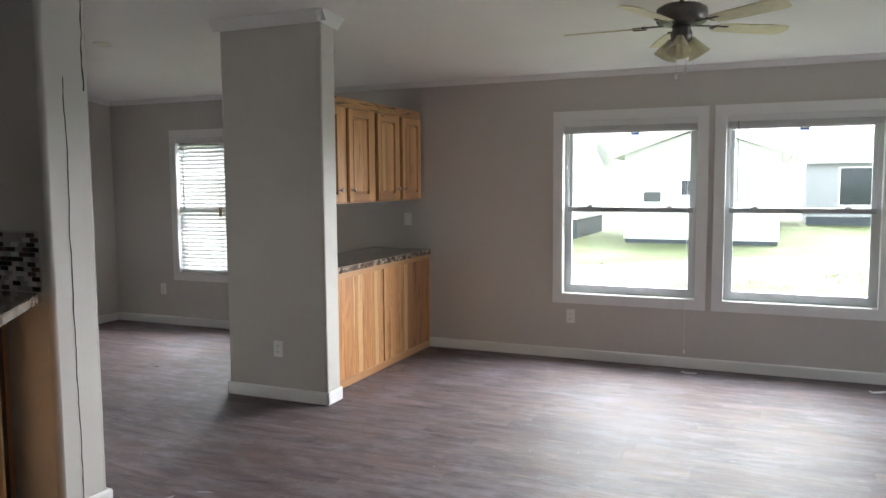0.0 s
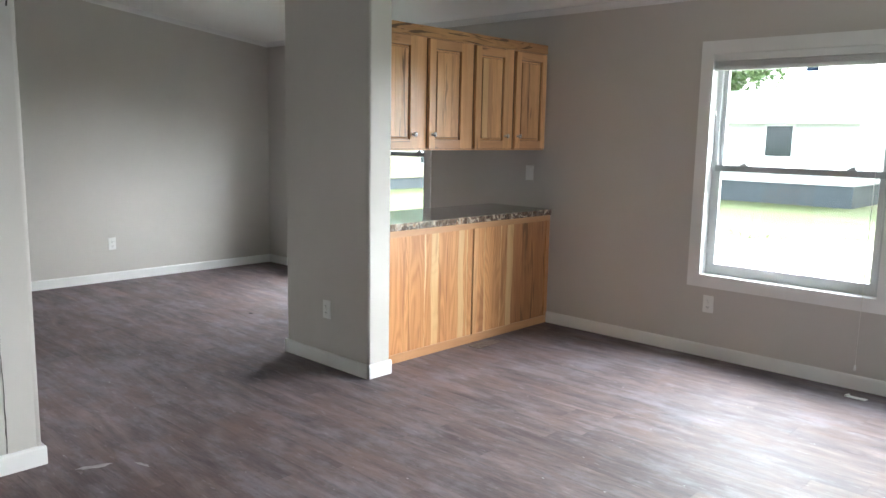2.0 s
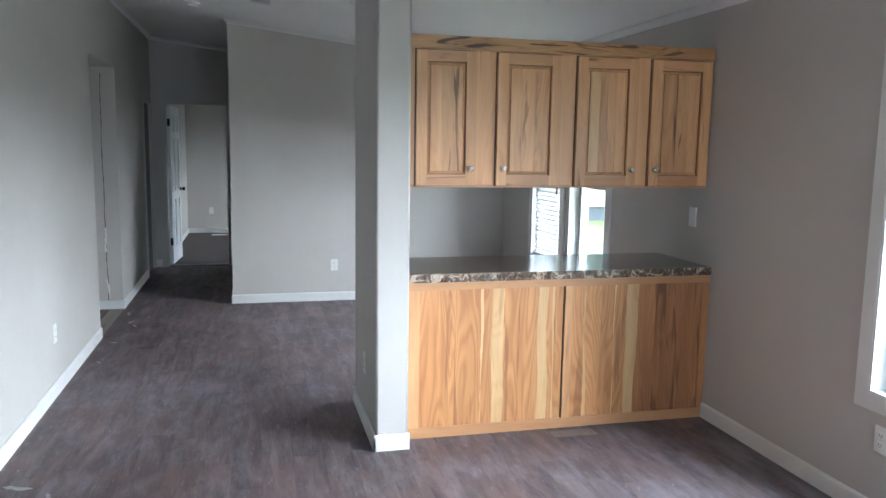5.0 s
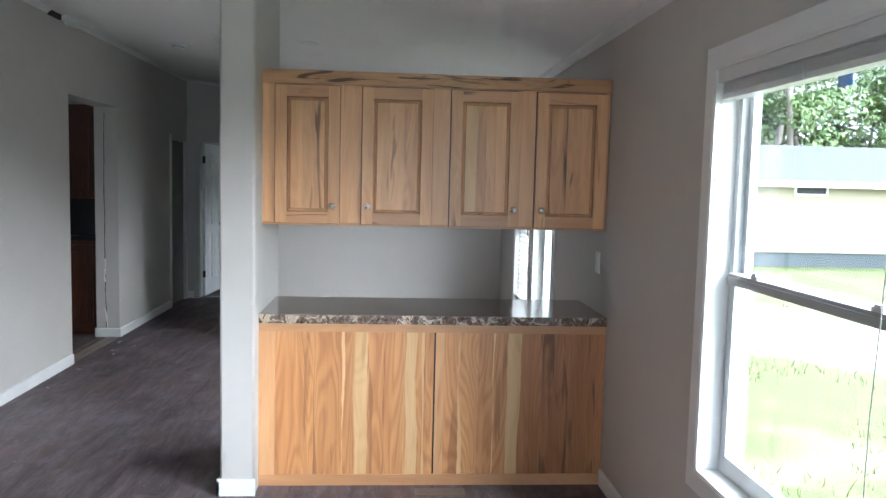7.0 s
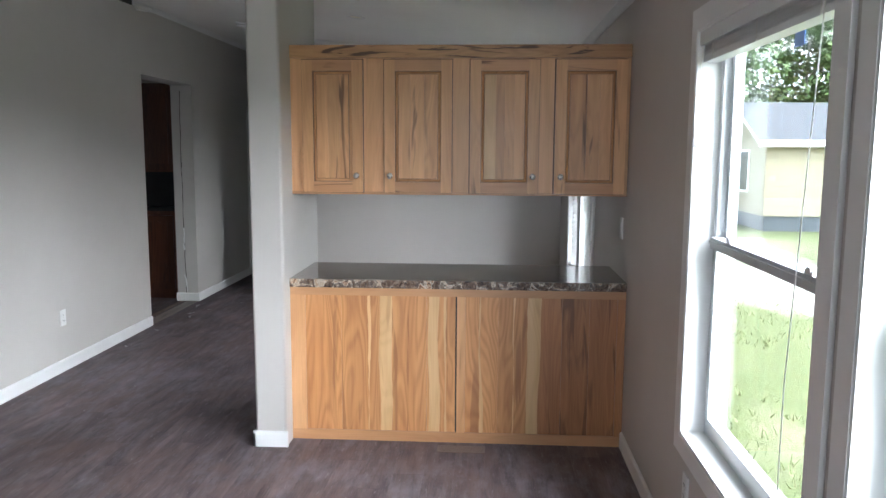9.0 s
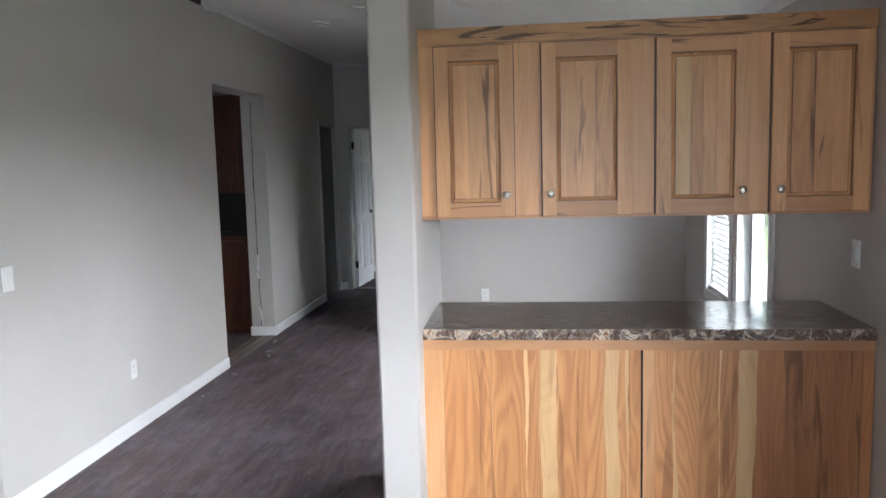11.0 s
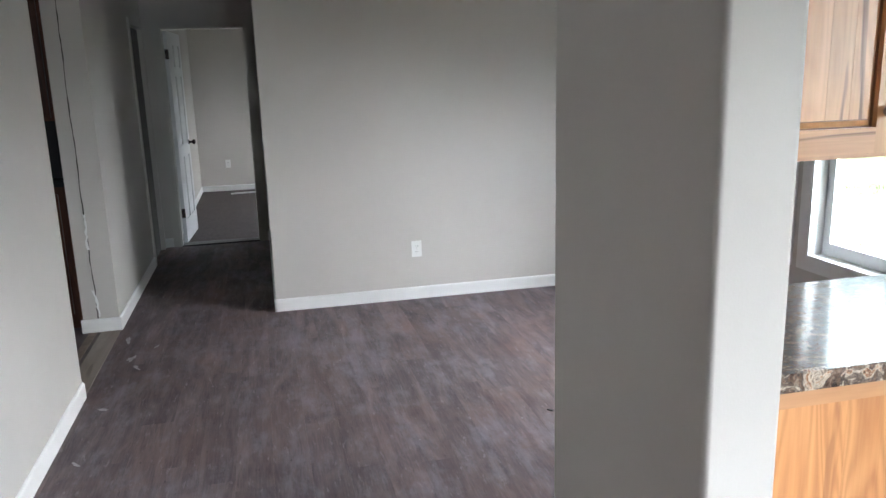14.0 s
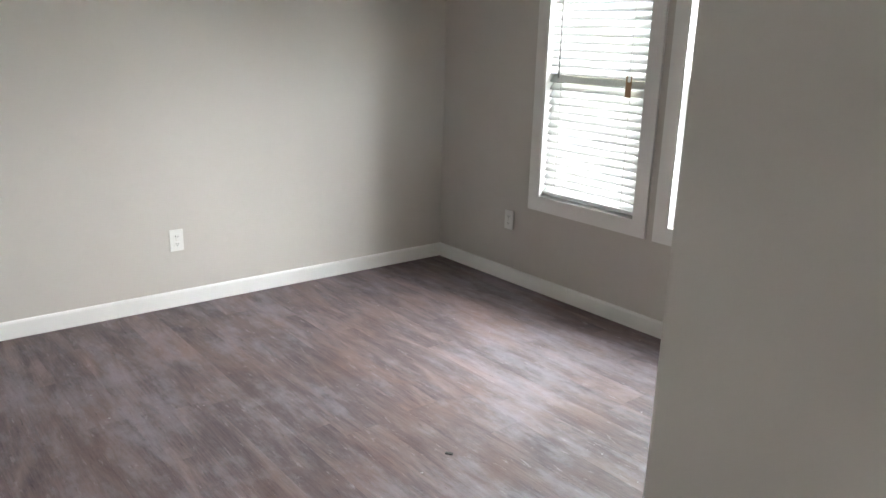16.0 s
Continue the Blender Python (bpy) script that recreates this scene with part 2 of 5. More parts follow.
def make_planks():
    """Dusty dark vinyl planks; each plank has its own tone."""
    n = Nodes("dusty_brown_vinyl_plank", 0.42)
    r, off = n.rand()
    g = n.node("ShaderNodeNewGeometry")
    pos = n.node("ShaderNodeMapping")
    n.link(g.outputs["Position"], pos.inputs["Vector"])
    grain = n.node("ShaderNodeMapping")
    grain.inputs["Scale"].default_value = (0.9, 4.6, 1)
    n.link(g.outputs["Position"], grain.inputs["Vector"])
    n.link(off, grain.inputs["Location"])
    f1 = n.noise(grain.outputs[0], 2.2, 6, 0.6, 0.9)
    fine = n.node("ShaderNodeMapping")
    fine.inputs["Scale"].default_value = (4, 70, 1)
    n.link(g.outputs["Position"], fine.inputs["Vector"])
    f2 = n.noise(fine.outputs[0], 2.0, 4, 0.6)
    c = n.ramp(f1, [(0.32, (0.034, 0.024, 0.026)), (0.44, (0.075, 0.052, 0.053)), (0.56, (0.138, 0.097, 0.094)), (0.70, (0.24, 0.178, 0.17))])
    c = n.mix(0.30, c, n.ramp(f2, [(0.35, (0.028, 0.02, 0.021)), (0.66, (0.20, 0.145, 0.13))]))
    warm = n.noise(pos.outputs[0], 2.4, 4, 0.6, 0.8)
    c = n.mix(n.ramp(warm, [(0.45, (0, 0, 0)), (0.7, (0.5, 0.5, 0.5))]), c, (0.175, 0.098, 0.070))
    tone = n.node("ShaderNodeHueSaturation")
    rr = n.node("ShaderNodeMath")
    rr.operation = "ADD"
    n.link(r, rr.inputs[0])
    n.link(g.outputs["Random Per Island"], rr.inputs[1])
    fr = n.node("ShaderNodeMath")
    fr.operation = "FRACT"
    n.link(rr.outputs[0], fr.inputs[0])
    n.link(n.scale(fr.outputs[0], 0.76, 1.12), tone.inputs["Value"])
    n.link(c, tone.inputs["Color"])
    dust = n.noise(pos.outputs[0], 1.1, 8, 0.72, 0.0)
    smear = n.node("ShaderNodeMapping")
    smear.inputs["Scale"].default_value = (1.6, 6.0, 1)
    smear.inputs["Rotation"].default_value = (0, 0, radians(-9))
    n.link(g.outputs["Position"], smear.inputs["Vector"])
    sm = n.noise(smear.outputs[0], 1.7, 7, 0.72, 0.15)
    both = n.mix(0.5, dust, sm)
    dm = n.ramp(both, [(0.38, (0.04, 0.04, 0.04)), (0.50, (0.20, 0.20, 0.20)), (0.60, (0.62, 0.62, 0.62))])
    dusty = n.mix(dm, tone.outputs[0], (0.255, 0.24, 0.275))
    scuff = n.node("ShaderNodeMapping")
    scuff.inputs["Scale"].default_value = (9, 42, 1)
    scuff.inputs["Rotation"].default_value = (0, 0, radians(11))
    n.link(g.outputs["Position"], scuff.inputs["Vector"])
    sc = n.noise(scuff.outputs[0], 1.0, 5, 0.7, 0.4)
    dusty = n.mix(n.ramp(sc, [(0.60, (0, 0, 0)), (0.72, (0.55, 0.55, 0.55))]), dusty, (0.34, 0.31, 0.33))
    n.color(n.mix(n.ramp(sc, [(0.27, (0.6, 0.6, 0.6)), (0.37, (0, 0, 0))]), dusty, (0.02, 0.014, 0.016)))
    n.rough(n.scale(sm, 0.48, 0.74))
    n.b.inputs["Specular IOR Level"].default_value = 0.27
    n.bump(f2, 0.14, 0.0006)
    return n.mat


PLANK = make_planks()


def make_carpet():
    n = Nodes("brown_carpet", 0.95)
    v = n.coords()
    f = n.noise(v, 70, 4, 0.75)
    b = n.noise(v, 5, 4)
    c = n.ramp(f, [(0.36, (0.03, 0.026, 0.026)), (0.64, (0.15, 0.125, 0.12))])
    n.color(n.mix(n.scale(b, 0.0, 0.2), c, (0.12, 0.1, 0.095)))
    n.bump(f, 0.8, 0.006)
    return n.mat


CARPET = make_carpet()


def make_ground():
    """Thin lawn with straw and pale gravel patches."""
    n = Nodes("patchy_lawn", 0.95)
    g = n.node("ShaderNodeNewGeometry")
    p = g.outputs["Position"]
    a, b, c = n.noise(p, 0.35, 6, 0.6, 0.5), n.noise(p, 3.0, 6, 0.7), n.noise(p, 26, 4, 0.7)
    grass = n.ramp(b, [(0.3, (0.048, 0.064, 0.015)), (0.55, (0.080, 0.092, 0.028)), (0.75, (0.135, 0.130, 0.065))])
    grass = n.mix(0.4, grass, n.ramp(c, [(0.3, (0.032, 0.052, 0.010)), (0.7, (0.11, 0.125, 0.045))]))
    soil = n.ramp(c, [(0.3, (0.20, 0.185, 0.15)), (0.65, (0.34, 0.315, 0.27))])
    sep = n.node("ShaderNodeSeparateXYZ")
    n.link(p, sep.inputs[0])
    # a bare track crosses the yard: its middle lies on a slanting line
    t = n.node("ShaderNodeMath"); t.operation = "MULTIPLY_ADD"
    n.link(sep.outputs[0], t.inputs[0]); t.inputs[1].default_value = -0.88
    n.link(sep.outputs[1], t.inputs[2])
    d = n.node("ShaderNodeMath"); d.operation = "SUBTRACT"
    n.link(t.outputs[0], d.inputs[0]); d.inputs[1].default_value = 21.6
    e = n.node("ShaderNodeMath"); e.operation = "ABSOLUTE"
    n.link(d.outputs[0], e.inputs[0])
    band = n.node("ShaderNodeMapRange")
    band.inputs[1].default_value, band.inputs[2].default_value = 3.2, 0.6
    n.link(e.outputs[0], band.inputs[0])
    m = n.node("ShaderNodeMath"); m.operation = "ADD"
    n.link(band.outputs[0], m.inputs[0]); n.link(b, m.inputs[1])
    soilmask = n.ramp(m.outputs[0], [(0.62, (0, 0, 0)), (0.95, (0.9, 0.9, 0.9))])
    col = n.mix(soilmask, grass, soil)
    patch = n.ramp(a, [(0.52, (0, 0, 0)), (0.66, (0.5, 0.5, 0.5))])
    n.color(n.mix(patch, col, (0.20, 0.185, 0.115)))
    n.bump(c, 0.8, 0.03)
    return n.mat


GROUND = make_ground()

# ---------------------------------------------------------------- setting
NORTH, FAR, MARR_N, MARR_S, RIDGE = 6.295, -6.70, 2.477, 2.221, 2.352
EAST, SOUTH, WEST = 4.6, -1.75, -13.0
GRADE = -0.75


def ceil_z(y):
    return 2.425 + 0.118 * (NORTH - RIDGE) - 0.118 * abs(y - RIDGE)


def wall(name, axis, a0, a1, b0, b1, top, openings=(), material=None, zb=0.0, follow=False, label="greige painted drywall wall", mids=()):
    """A wall along an axis from a0 to a1, b0 to b1 thick, with through openings (a, a, z, z)."""
    us = sorted({a0, a1, *mids, *[u for o in openings for u in o[:2]]})
    zs = sorted({zb, top, *[z for o in openings for z in o[2:]]})
    zs = [z for z in zs if zb <= z <= top]

    def is_solid(i, k):
        if not (0 <= i < len(us) - 1 and 0 <= k < len(zs) - 1):
            return False
        u, z = (us[i] + us[i + 1]) / 2, (zs[k] + zs[k + 1]) / 2
        return not any(o[0] < u < o[1] and o[2] < z < o[3] for o in openings)

    bm = bmesh.new()
    made = {}

    def vert(i, j, k):
        key = (i, j, k)
        if key not in made:
            b = (b0, b1)[j]
            x, y = (us[i], b) if axis == "x" else (b, us[i])
            z = zs[k]
            if follow and k == len(zs) - 1:
                z = ceil_z(y) + 0.02
            made[key] = bm.verts.new((x, y, z))
        return made[key]

    for i in range(len(us) - 1):
        for k in range(len(zs) - 1):
            if not is_solid(i, k):
                continue
            for j in (0, 1):
                bm.faces.new([vert(i, j, k), vert(i + 1, j, k), vert(i + 1, j, k + 1), vert(i, j, k + 1)])
            for di, dk, e in ((-1, 0, ((i, k), (i, k + 1))), (1, 0, ((i + 1, k), (i + 1, k + 1))),
                              (0, -1, ((i, k), (i + 1, k))), (0, 1, ((i, k + 1), (i + 1, k + 1)))):
                if not is_solid(i + di, k + dk):
                    (p, q), (r, s) = e
                    bm.faces.new([vert(p, 0, q), vert(r, 0, s), vert(r, 1, s), vert(p, 1, q)])
    bmesh.ops.recalc_face_normals(bm, faces=bm.faces)
    return tagged(part(name, bm, material or WALL_PAINT), label, "wall", kind="structure")


# windows: outer casing edges (x0, x1, z0, z1)
LIV_WINDOWS = [(-1.663, -0.407, 0.482, 2.112), (-0.362, 0.894, 0.482, 2.112)]
DIN_WINDOWS = [(-5.868, -5.033, 0.490, 2.092), (-4.985, -4.150, 0.490, 2.092)]
CASE = 0.072


def hole(w):
    return (w[0] + CASE, w[1] - CASE, w[2] + CASE, w[3] - CASE)


# both openings are out of view, added to let light in
EAST_FILL_WINDOW = (4.7, 6.1, 0.55, 2.05)
BED_WINDOW = (-11.4, -10.8, 0.9, 2.0)
wall_north = wall("wall_north", "x", WEST - 0.15, EAST + 0.15, NORTH, NORTH + 0.15, 2.425,
                  [hole(w) for w in LIV_WINDOWS + DIN_WINDOWS] + [BED_WINDOW], follow=True, zb=-0.15)
wall_east = wall("wall_east", "y", SOUTH - 0.15, NORTH, EAST, EAST + 0.15, 2.4, [EAST_FILL_WINDOW], follow=True, zb=-0.15, mids=(RIDGE,))
wall_south = wall("wall_south", "x", WEST - 0.15, EAST + 0.15, SOUTH - 0.15, SOUTH, 2.4, follow=True, zb=-0.15)
wall_west = wall("wall_west", "y", SOUTH, NORTH, WEST - 0.15, WEST, 2.4, follow=True, zb=-0.15, mids=(RIDGE,))
K0, K1, KTOP = -6.625, -5.482, 2.262
D0, D1 = -9.12, -8.46
KS = 2.256
wall_marriage = wall("wall_marriage", "x", -4.6, -2.802, MARR_S, MARR_N, 2.7, follow=True, label="greige drywall wall along the house's middle line")
# its free end has rounded drywall corners
eb = bmesh.new()
eb.from_mesh(wall_marriage.data)
ends = [e for e in eb.edges if all(abs(v.co.x + 2.802) < 1e-4 for v in e.verts) and abs(e.verts[0].co.z - e.verts[1].co.z) > 1]
bmesh.ops.bevel(eb, geom=ends, offset=0.024, segments=5, affect="EDGES", profile=0.5)
for f in eb.faces:
    f.smooth = abs(f.normal.x) > 0.02 and abs(f.normal.y) > 0.02
eb.to_mesh(wall_marriage.data)
eb.free()
wall_doorway = wall("wall_doorway", "x", -9.22, -4.6, KS, MARR_N, 2.7,
                    [(K0, K1, -0.1, KTOP), (D0, D1, -0.1, 2.06)], follow=True, label="greige drywall wall with the kitchen doorway")
wall_dining = wall("wall_dining", "y", 3.487, NORTH, FAR - 0.1, FAR, 2.6, follow=True)
wall_hall = wall("wall_hall", "x", -9.22, FAR - 0.1, 3.487, 3.587, 2.6, follow=True)
HD0, HD1, HDZ = 2.632, 3.392, 2.075
wall_hall_end = wall("wall_hall_end", "y", MARR_N - 0.1, NORTH, -9.34, -9.22, 2.6, [(HD0, HD1, -0.1, HDZ)], follow=True)
wall_bedroom = wall("wall_bedroom", "x", WEST, -9.34, MARR_N - 0.02, 2.58, 2.6, follow=True)
wall_kitchen = wall("wall_kitchen", "y", SOUTH, MARR_S, -7.8, -7.68, 2.4, follow=True)


def ceiling_slab():
    bm = bmesh.new()
    for ya, yb in ((RIDGE, NORTH + 0.15), (SOUTH - 0.15, RIDGE)):
        lo = [(x, y, ceil_z(y)) for x, y in ((WEST - .15, ya), (EAST + .15, ya), (EAST + .15, yb), (WEST - .15, yb))]
        a = [bm.verts.new(p) for p in lo]
        b = [bm.verts.new((p[0], p[1], p[2] + 0.12)) for p in lo]
        bm.faces.new(a[::-1]); bm.faces.new(b)
        for i in range(4):
            bm.faces.new((a[i], a[(i + 1) % 4], b[(i + 1) % 4], b[i]))
    bmesh.ops.recalc_face_normals(bm, faces=bm.faces)
    return bm


tagged(part("ceiling", ceiling_slab(), CEILING_PAINT), "white textured vaulted ceiling", "ceiling", kind="structure")
floor = tagged(part("floor", boxes((WEST - .15, EAST + .15, SOUTH - .15, NORTH + .15, -0.25, -0.006)), RAW_WOOD), "dark brown vinyl plank floor with dusty smears", "floor", kind="structure")

# outdoor ground with a square hole under the house is not needed: one sheet to the horizon
gb = bmesh.new()
bmesh.ops.create_grid(gb, x_segments=60, y_segments=60, size=900)
for v in gb.verts:
    v.co.z = GRADE + (0.10 * noise.noise(Vector((v.co.x * 0.05, v.co.y * 0.05, 0))) if abs(v.co.x) > 40 or abs(v.co.y) > 60 else 0)
tagged(part("ground", gb, GROUND), "patchy green lawn with straw and pale bare soil", "ground", kind="structure")
fb = boxes((WEST - .12, EAST + .12, SOUTH - .12, NORTH + .12, GRADE - 0.05, -0.25))
tagged(part("foundation", fb, grainy("dark_skirting", (0.10, 0.11, 0.12), 0.7)), "dark skirting under the house floor", "foundation", kind="structure")

# ---------------------------------------------------------------- trims
BB_H, BB_T = 0.088, 0.013


def baseboard(axis, a0, a1, face, side, z=0.0, h=BB_H):
    """A white baseboard with an eased top edge; side is the way it sticks out."""
    bm = bmesh.new()
    prof = [(0.0, 0.0), (BB_T, 0.0), (BB_T, h - 0.012), (BB_T - 0.004, h - 0.003), (BB_T - 0.009, h), (0.0, h)]
    ends = []
    for a in (a0, a1):
        ends.append([bm.verts.new((a, face + side * d, z + q) if axis == "x" else (face + side * d, a, z + q)) for d, q in prof])
    for i in range(len(prof)):
        j = (i + 1) % len(prof)
        bm.faces.new((ends[0][i], ends[0][j], ends[1][j], ends[1][i]))
    bm.faces.new(ends[0]); bm.faces.new(ends[1][::-1])
    bmesh.ops.recalc_face_normals(bm, faces=bm.faces)
    return tagged(part("baseboard", bm, TRIM), "white painted baseboard at the foot of the wall", "baseboard", kind="structure")


baseboard("x", -2.835, EAST, NORTH, -1)
baseboard("x", FAR, -3.44, NORTH, -1)
baseboard("y", 3.487 - BB_T, NORTH - BB_T, FAR, 1)
baseboard("x", -9.22, FAR + BB_T, 3.487, -1)
baseboard("x", K1, -2.802 + BB_T, MARR_N, 1)
baseboard("x", D1 + 0.02, K0, MARR_N, 1)
baseboard("y", MARR_S, MARR_N, -2.802, 1)
baseboard("y", KS - 0.012, MARR_N + BB_T, K0, 1)
baseboard("y", 2.58, NORTH, WEST, 1)
baseboard("x", WEST, -9.34, 2.58, 1)
baseboard("y", MARR_N, 2.56, -9.22, 1)
baseboard("y", 3.465, 3.487 - BB_T, -9.22, 1)
baseboard("y", SOUTH, NORTH, EAST, -1)


def crown(axis, a0, a1, face, side, w=0.045, h=0.04):
    """A small cove at the top of a wall; follows the slope on the end walls."""
    bm = bmesh.new()
    prof = [(0.0, 0.0), (0.006, 0.0), (0.012, 0.012), (w - 0.012, h - 0.01), (w, h - 0.004), (w, h + 0.004), (0.0, h + 0.01)]
    cuts = [a0, a1]
    ends = []
    for a in cuts:
        ring = []
        for d, q in prof:
            x, y = (a, face + side * d) if axis == "x" else (face + side * d, a)
            ring.append(bm.verts.new((x, y, ceil_z(y) - h + q)))
        ends.append(ring)
    n = len(prof)
    for i in range(n):
        j = (i + 1) % n
        bm.faces.new((ends[0][i], ends[0][j], ends[1][j], ends[1][i]))
    bm.faces.new(ends[0]); bm.faces.new(ends[1][::-1])
    bmesh.ops.recalc_face_normals(bm, faces=bm.faces)
    return tagged(part("trim", bm, TRIM), "white crown moulding under the ceiling", "trim", kind="structure")


crown("x", FAR, EAST, NORTH, -1)
crown("y", 3.487, NORTH, FAR, 1)
crown("x", -9.22, FAR, 3.487, -1, 0.04, 0.035)
crown("y", MARR_N, 3.487, -9.22, 1, 0.04, 0.035)
crown("x", -9.22, -5.33, MARR_N, 1)
crown("x", -5.12, -2.802, MARR_N, 1)

# partition stub beside the cabinets
CX0, CX1, CY0, CY1 = -3.542, -2.714, 4.298, 4.471
cb = bmesh.new()
vs, _ = box(cb, CX0, CX1, CY0, CY1, 0.0, 2.5)
for v in vs:
    if v.co.z > 1:
        v.co.z = ceil_z(v.co.y) + 0.02
bmesh.ops.bevel(cb, geom=[e for e in cb.edges if abs(e.verts[0].co.z - e.verts[1].co.z) > 1], offset=0.013, segments=4, affect="EDGES", profile=0.5)
for f in cb.faces:
    f.smooth = abs(f.normal.z) < 0.5 and abs(f.normal.x) > 0.02 and abs(f.normal.y) > 0.02
tagged(part("wall_column", cb, WALL_PAINT), "greige drywall wall stub at the end of the cabinets", "wall", kind="structure")
baseboard("x", CX0 - BB_T, CX1 + BB_T, CY0, -1)
baseboard("y", CY0 - BB_T, CY1 + 0.006, CX1, 1)
baseboard("y", CY0 - BB_T, CY1 + 0.006, CX0, -1)
crown("x", CX0 - 0.05, CX1 + 0.05, CY0, -1, 0.06, 0.07)
crown("y", CY0 - 0.05, CY1 + 0.04, CX1, 1, 0.06, 0.07)

# ---------------------------------------------------------------- windows


def window(name, w, label):
    """A single-hung vinyl window in a cased opening in the north wall."""
    x0, x1, z0, z1 = w
    top = thing(name, label, "window", kind="structure")
    yi, yo = NORTH - 0.014, NORTH
    C = CASE
    part("window_casing", boxes((x0, x0 + C, yi, yo, z0, z1), b=0.003), TRIM, top)
    part("window_casing", boxes((x1 - C, x1, yi, yo, z0, z1), b=0.003), TRIM, top)
    part("window_casing", boxes((x0 + C, x1 - C, yi, yo, z1 - C, z1), b=0.003), TRIM, top)
    part("window_casing", boxes((x0 + C, x1 - C, yi, yo, z0, z0 + C), b=0.003), TRIM, top)
    a, b, c, d = hole(w)
    j = 0.012
    part("window_jamb", boxes((a, a + j, yo - 0.012, NORTH + 0.15, c, d)), TRIM, top)
    part("window_jamb", boxes((b - j, b, yo - 0.012, NORTH + 0.15, c, d)), TRIM, top)
    part("window_jamb", boxes((a + j, b - j, yo - 0.012, NORTH + 0.15, d - j, d)), TRIM, top)
    part("window_sill", boxes((a + j, b - j, yo - 0.012, NORTH + 0.15, c, c + j)), TRIM, top)
    a, b, c, d = a + j, b - j, c + j, d - j
    f = 0.032
    y0, y1 = NORTH + 0.075, NORTH + 0.145
    part("window_frame", boxes((a, a + f, y0, y1, c, d), (b - f, b, y0, y1, c, d), (a + f, b - f, y0, y1, c, c + f), (a + f, b - f, y0, y1, d - f, d), b=0.003), VINYL, top)
    mid = 1.285
    s = 0.030
    # lower sash nearer the room, upper sash behind it
    ya, yb = NORTH + 0.068, NORTH + 0.098
    lo = part("window_sash", boxes((a + f, a + f + s, ya, yb, c + f, mid), (b - f - s, b - f, ya, yb, c + f, mid),
                                   (a + f + s, b - f - s, ya, yb, c + f, c + f + 0.04), b=0.002), VINYL, top)
    part("meeting_rail", boxes((a + f - 0.004, b - f + 0.004, ya - 0.012, yb, mid - 0.018, mid + 0.022), (a + f, b - f, ya - 0.018, ya - 0.010, mid + 0.002, mid + 0.010), b=0.003), RAIL_GREY, top, "grey meeting rail")
    g = part("pane", boxes((a + f + s - .005, b - f - s + .005, ya + 0.012, ya + 0.016, c + f + 0.035, mid - 0.015)), GLASS, lo)
    g.visible_shadow = False
    yc, yd = NORTH + 0.102, NORTH + 0.130
    up = part("window_sash", boxes((a + f, a + f + s, yc, yd, mid, d - f), (b - f - s, b - f, yc, yd, mid, d - f),
                                   (a + f + s, b - f - s, yc, yd, d - f - 0.03, d - f), (a + f + s, b - f - s, yc, yd, mid - 0.012, mid + 0.018), b=0.002), VINYL, top)
    g = part("pane", boxes((a + f + s - .005, b - f - s + .005, yc + 0.012, yc + 0.016, mid + 0.015, d - f - 0.025)), GLASS, up)
    g.visible_shadow = False
    for q in (0.2, 0.8):
        x = a + (b - a) * q
        part("sash_lock", boxes((x - 0.025, x + 0.025, ya - 0.008, ya + 0.02, mid + 0.022, mid + 0.034), (x - 0.006, x + 0.02, ya - 0.012, ya + 0.008, mid + 0.030, mid + 0.042), b=0.002), VINYL, top)
    return top


for i, w in enumerate(LIV_WINDOWS + DIN_WINDOWS):
    window("window_%d" % (i + 1), w, "white vinyl single-hung window with a white casing")

# ---------------------------------------------------------------- hickory pass-through cabinets
YA, YB = CY1, NORTH
UX, UZ0, UZ1 = -2.930, 1.372, 2.166


def board_strip(x0, x1, edges, mats, z0, z1, parent, name="board"):
    """Boards side by side along y, each with its own tone."""
    for (a, b), m in zip(zip(edges, edges[1:]), mats):
        part(name, boxes((x0, x1, a + 0.0004, b - 0.0004, z0, z1), b=0.0008, seg=1), m, parent)


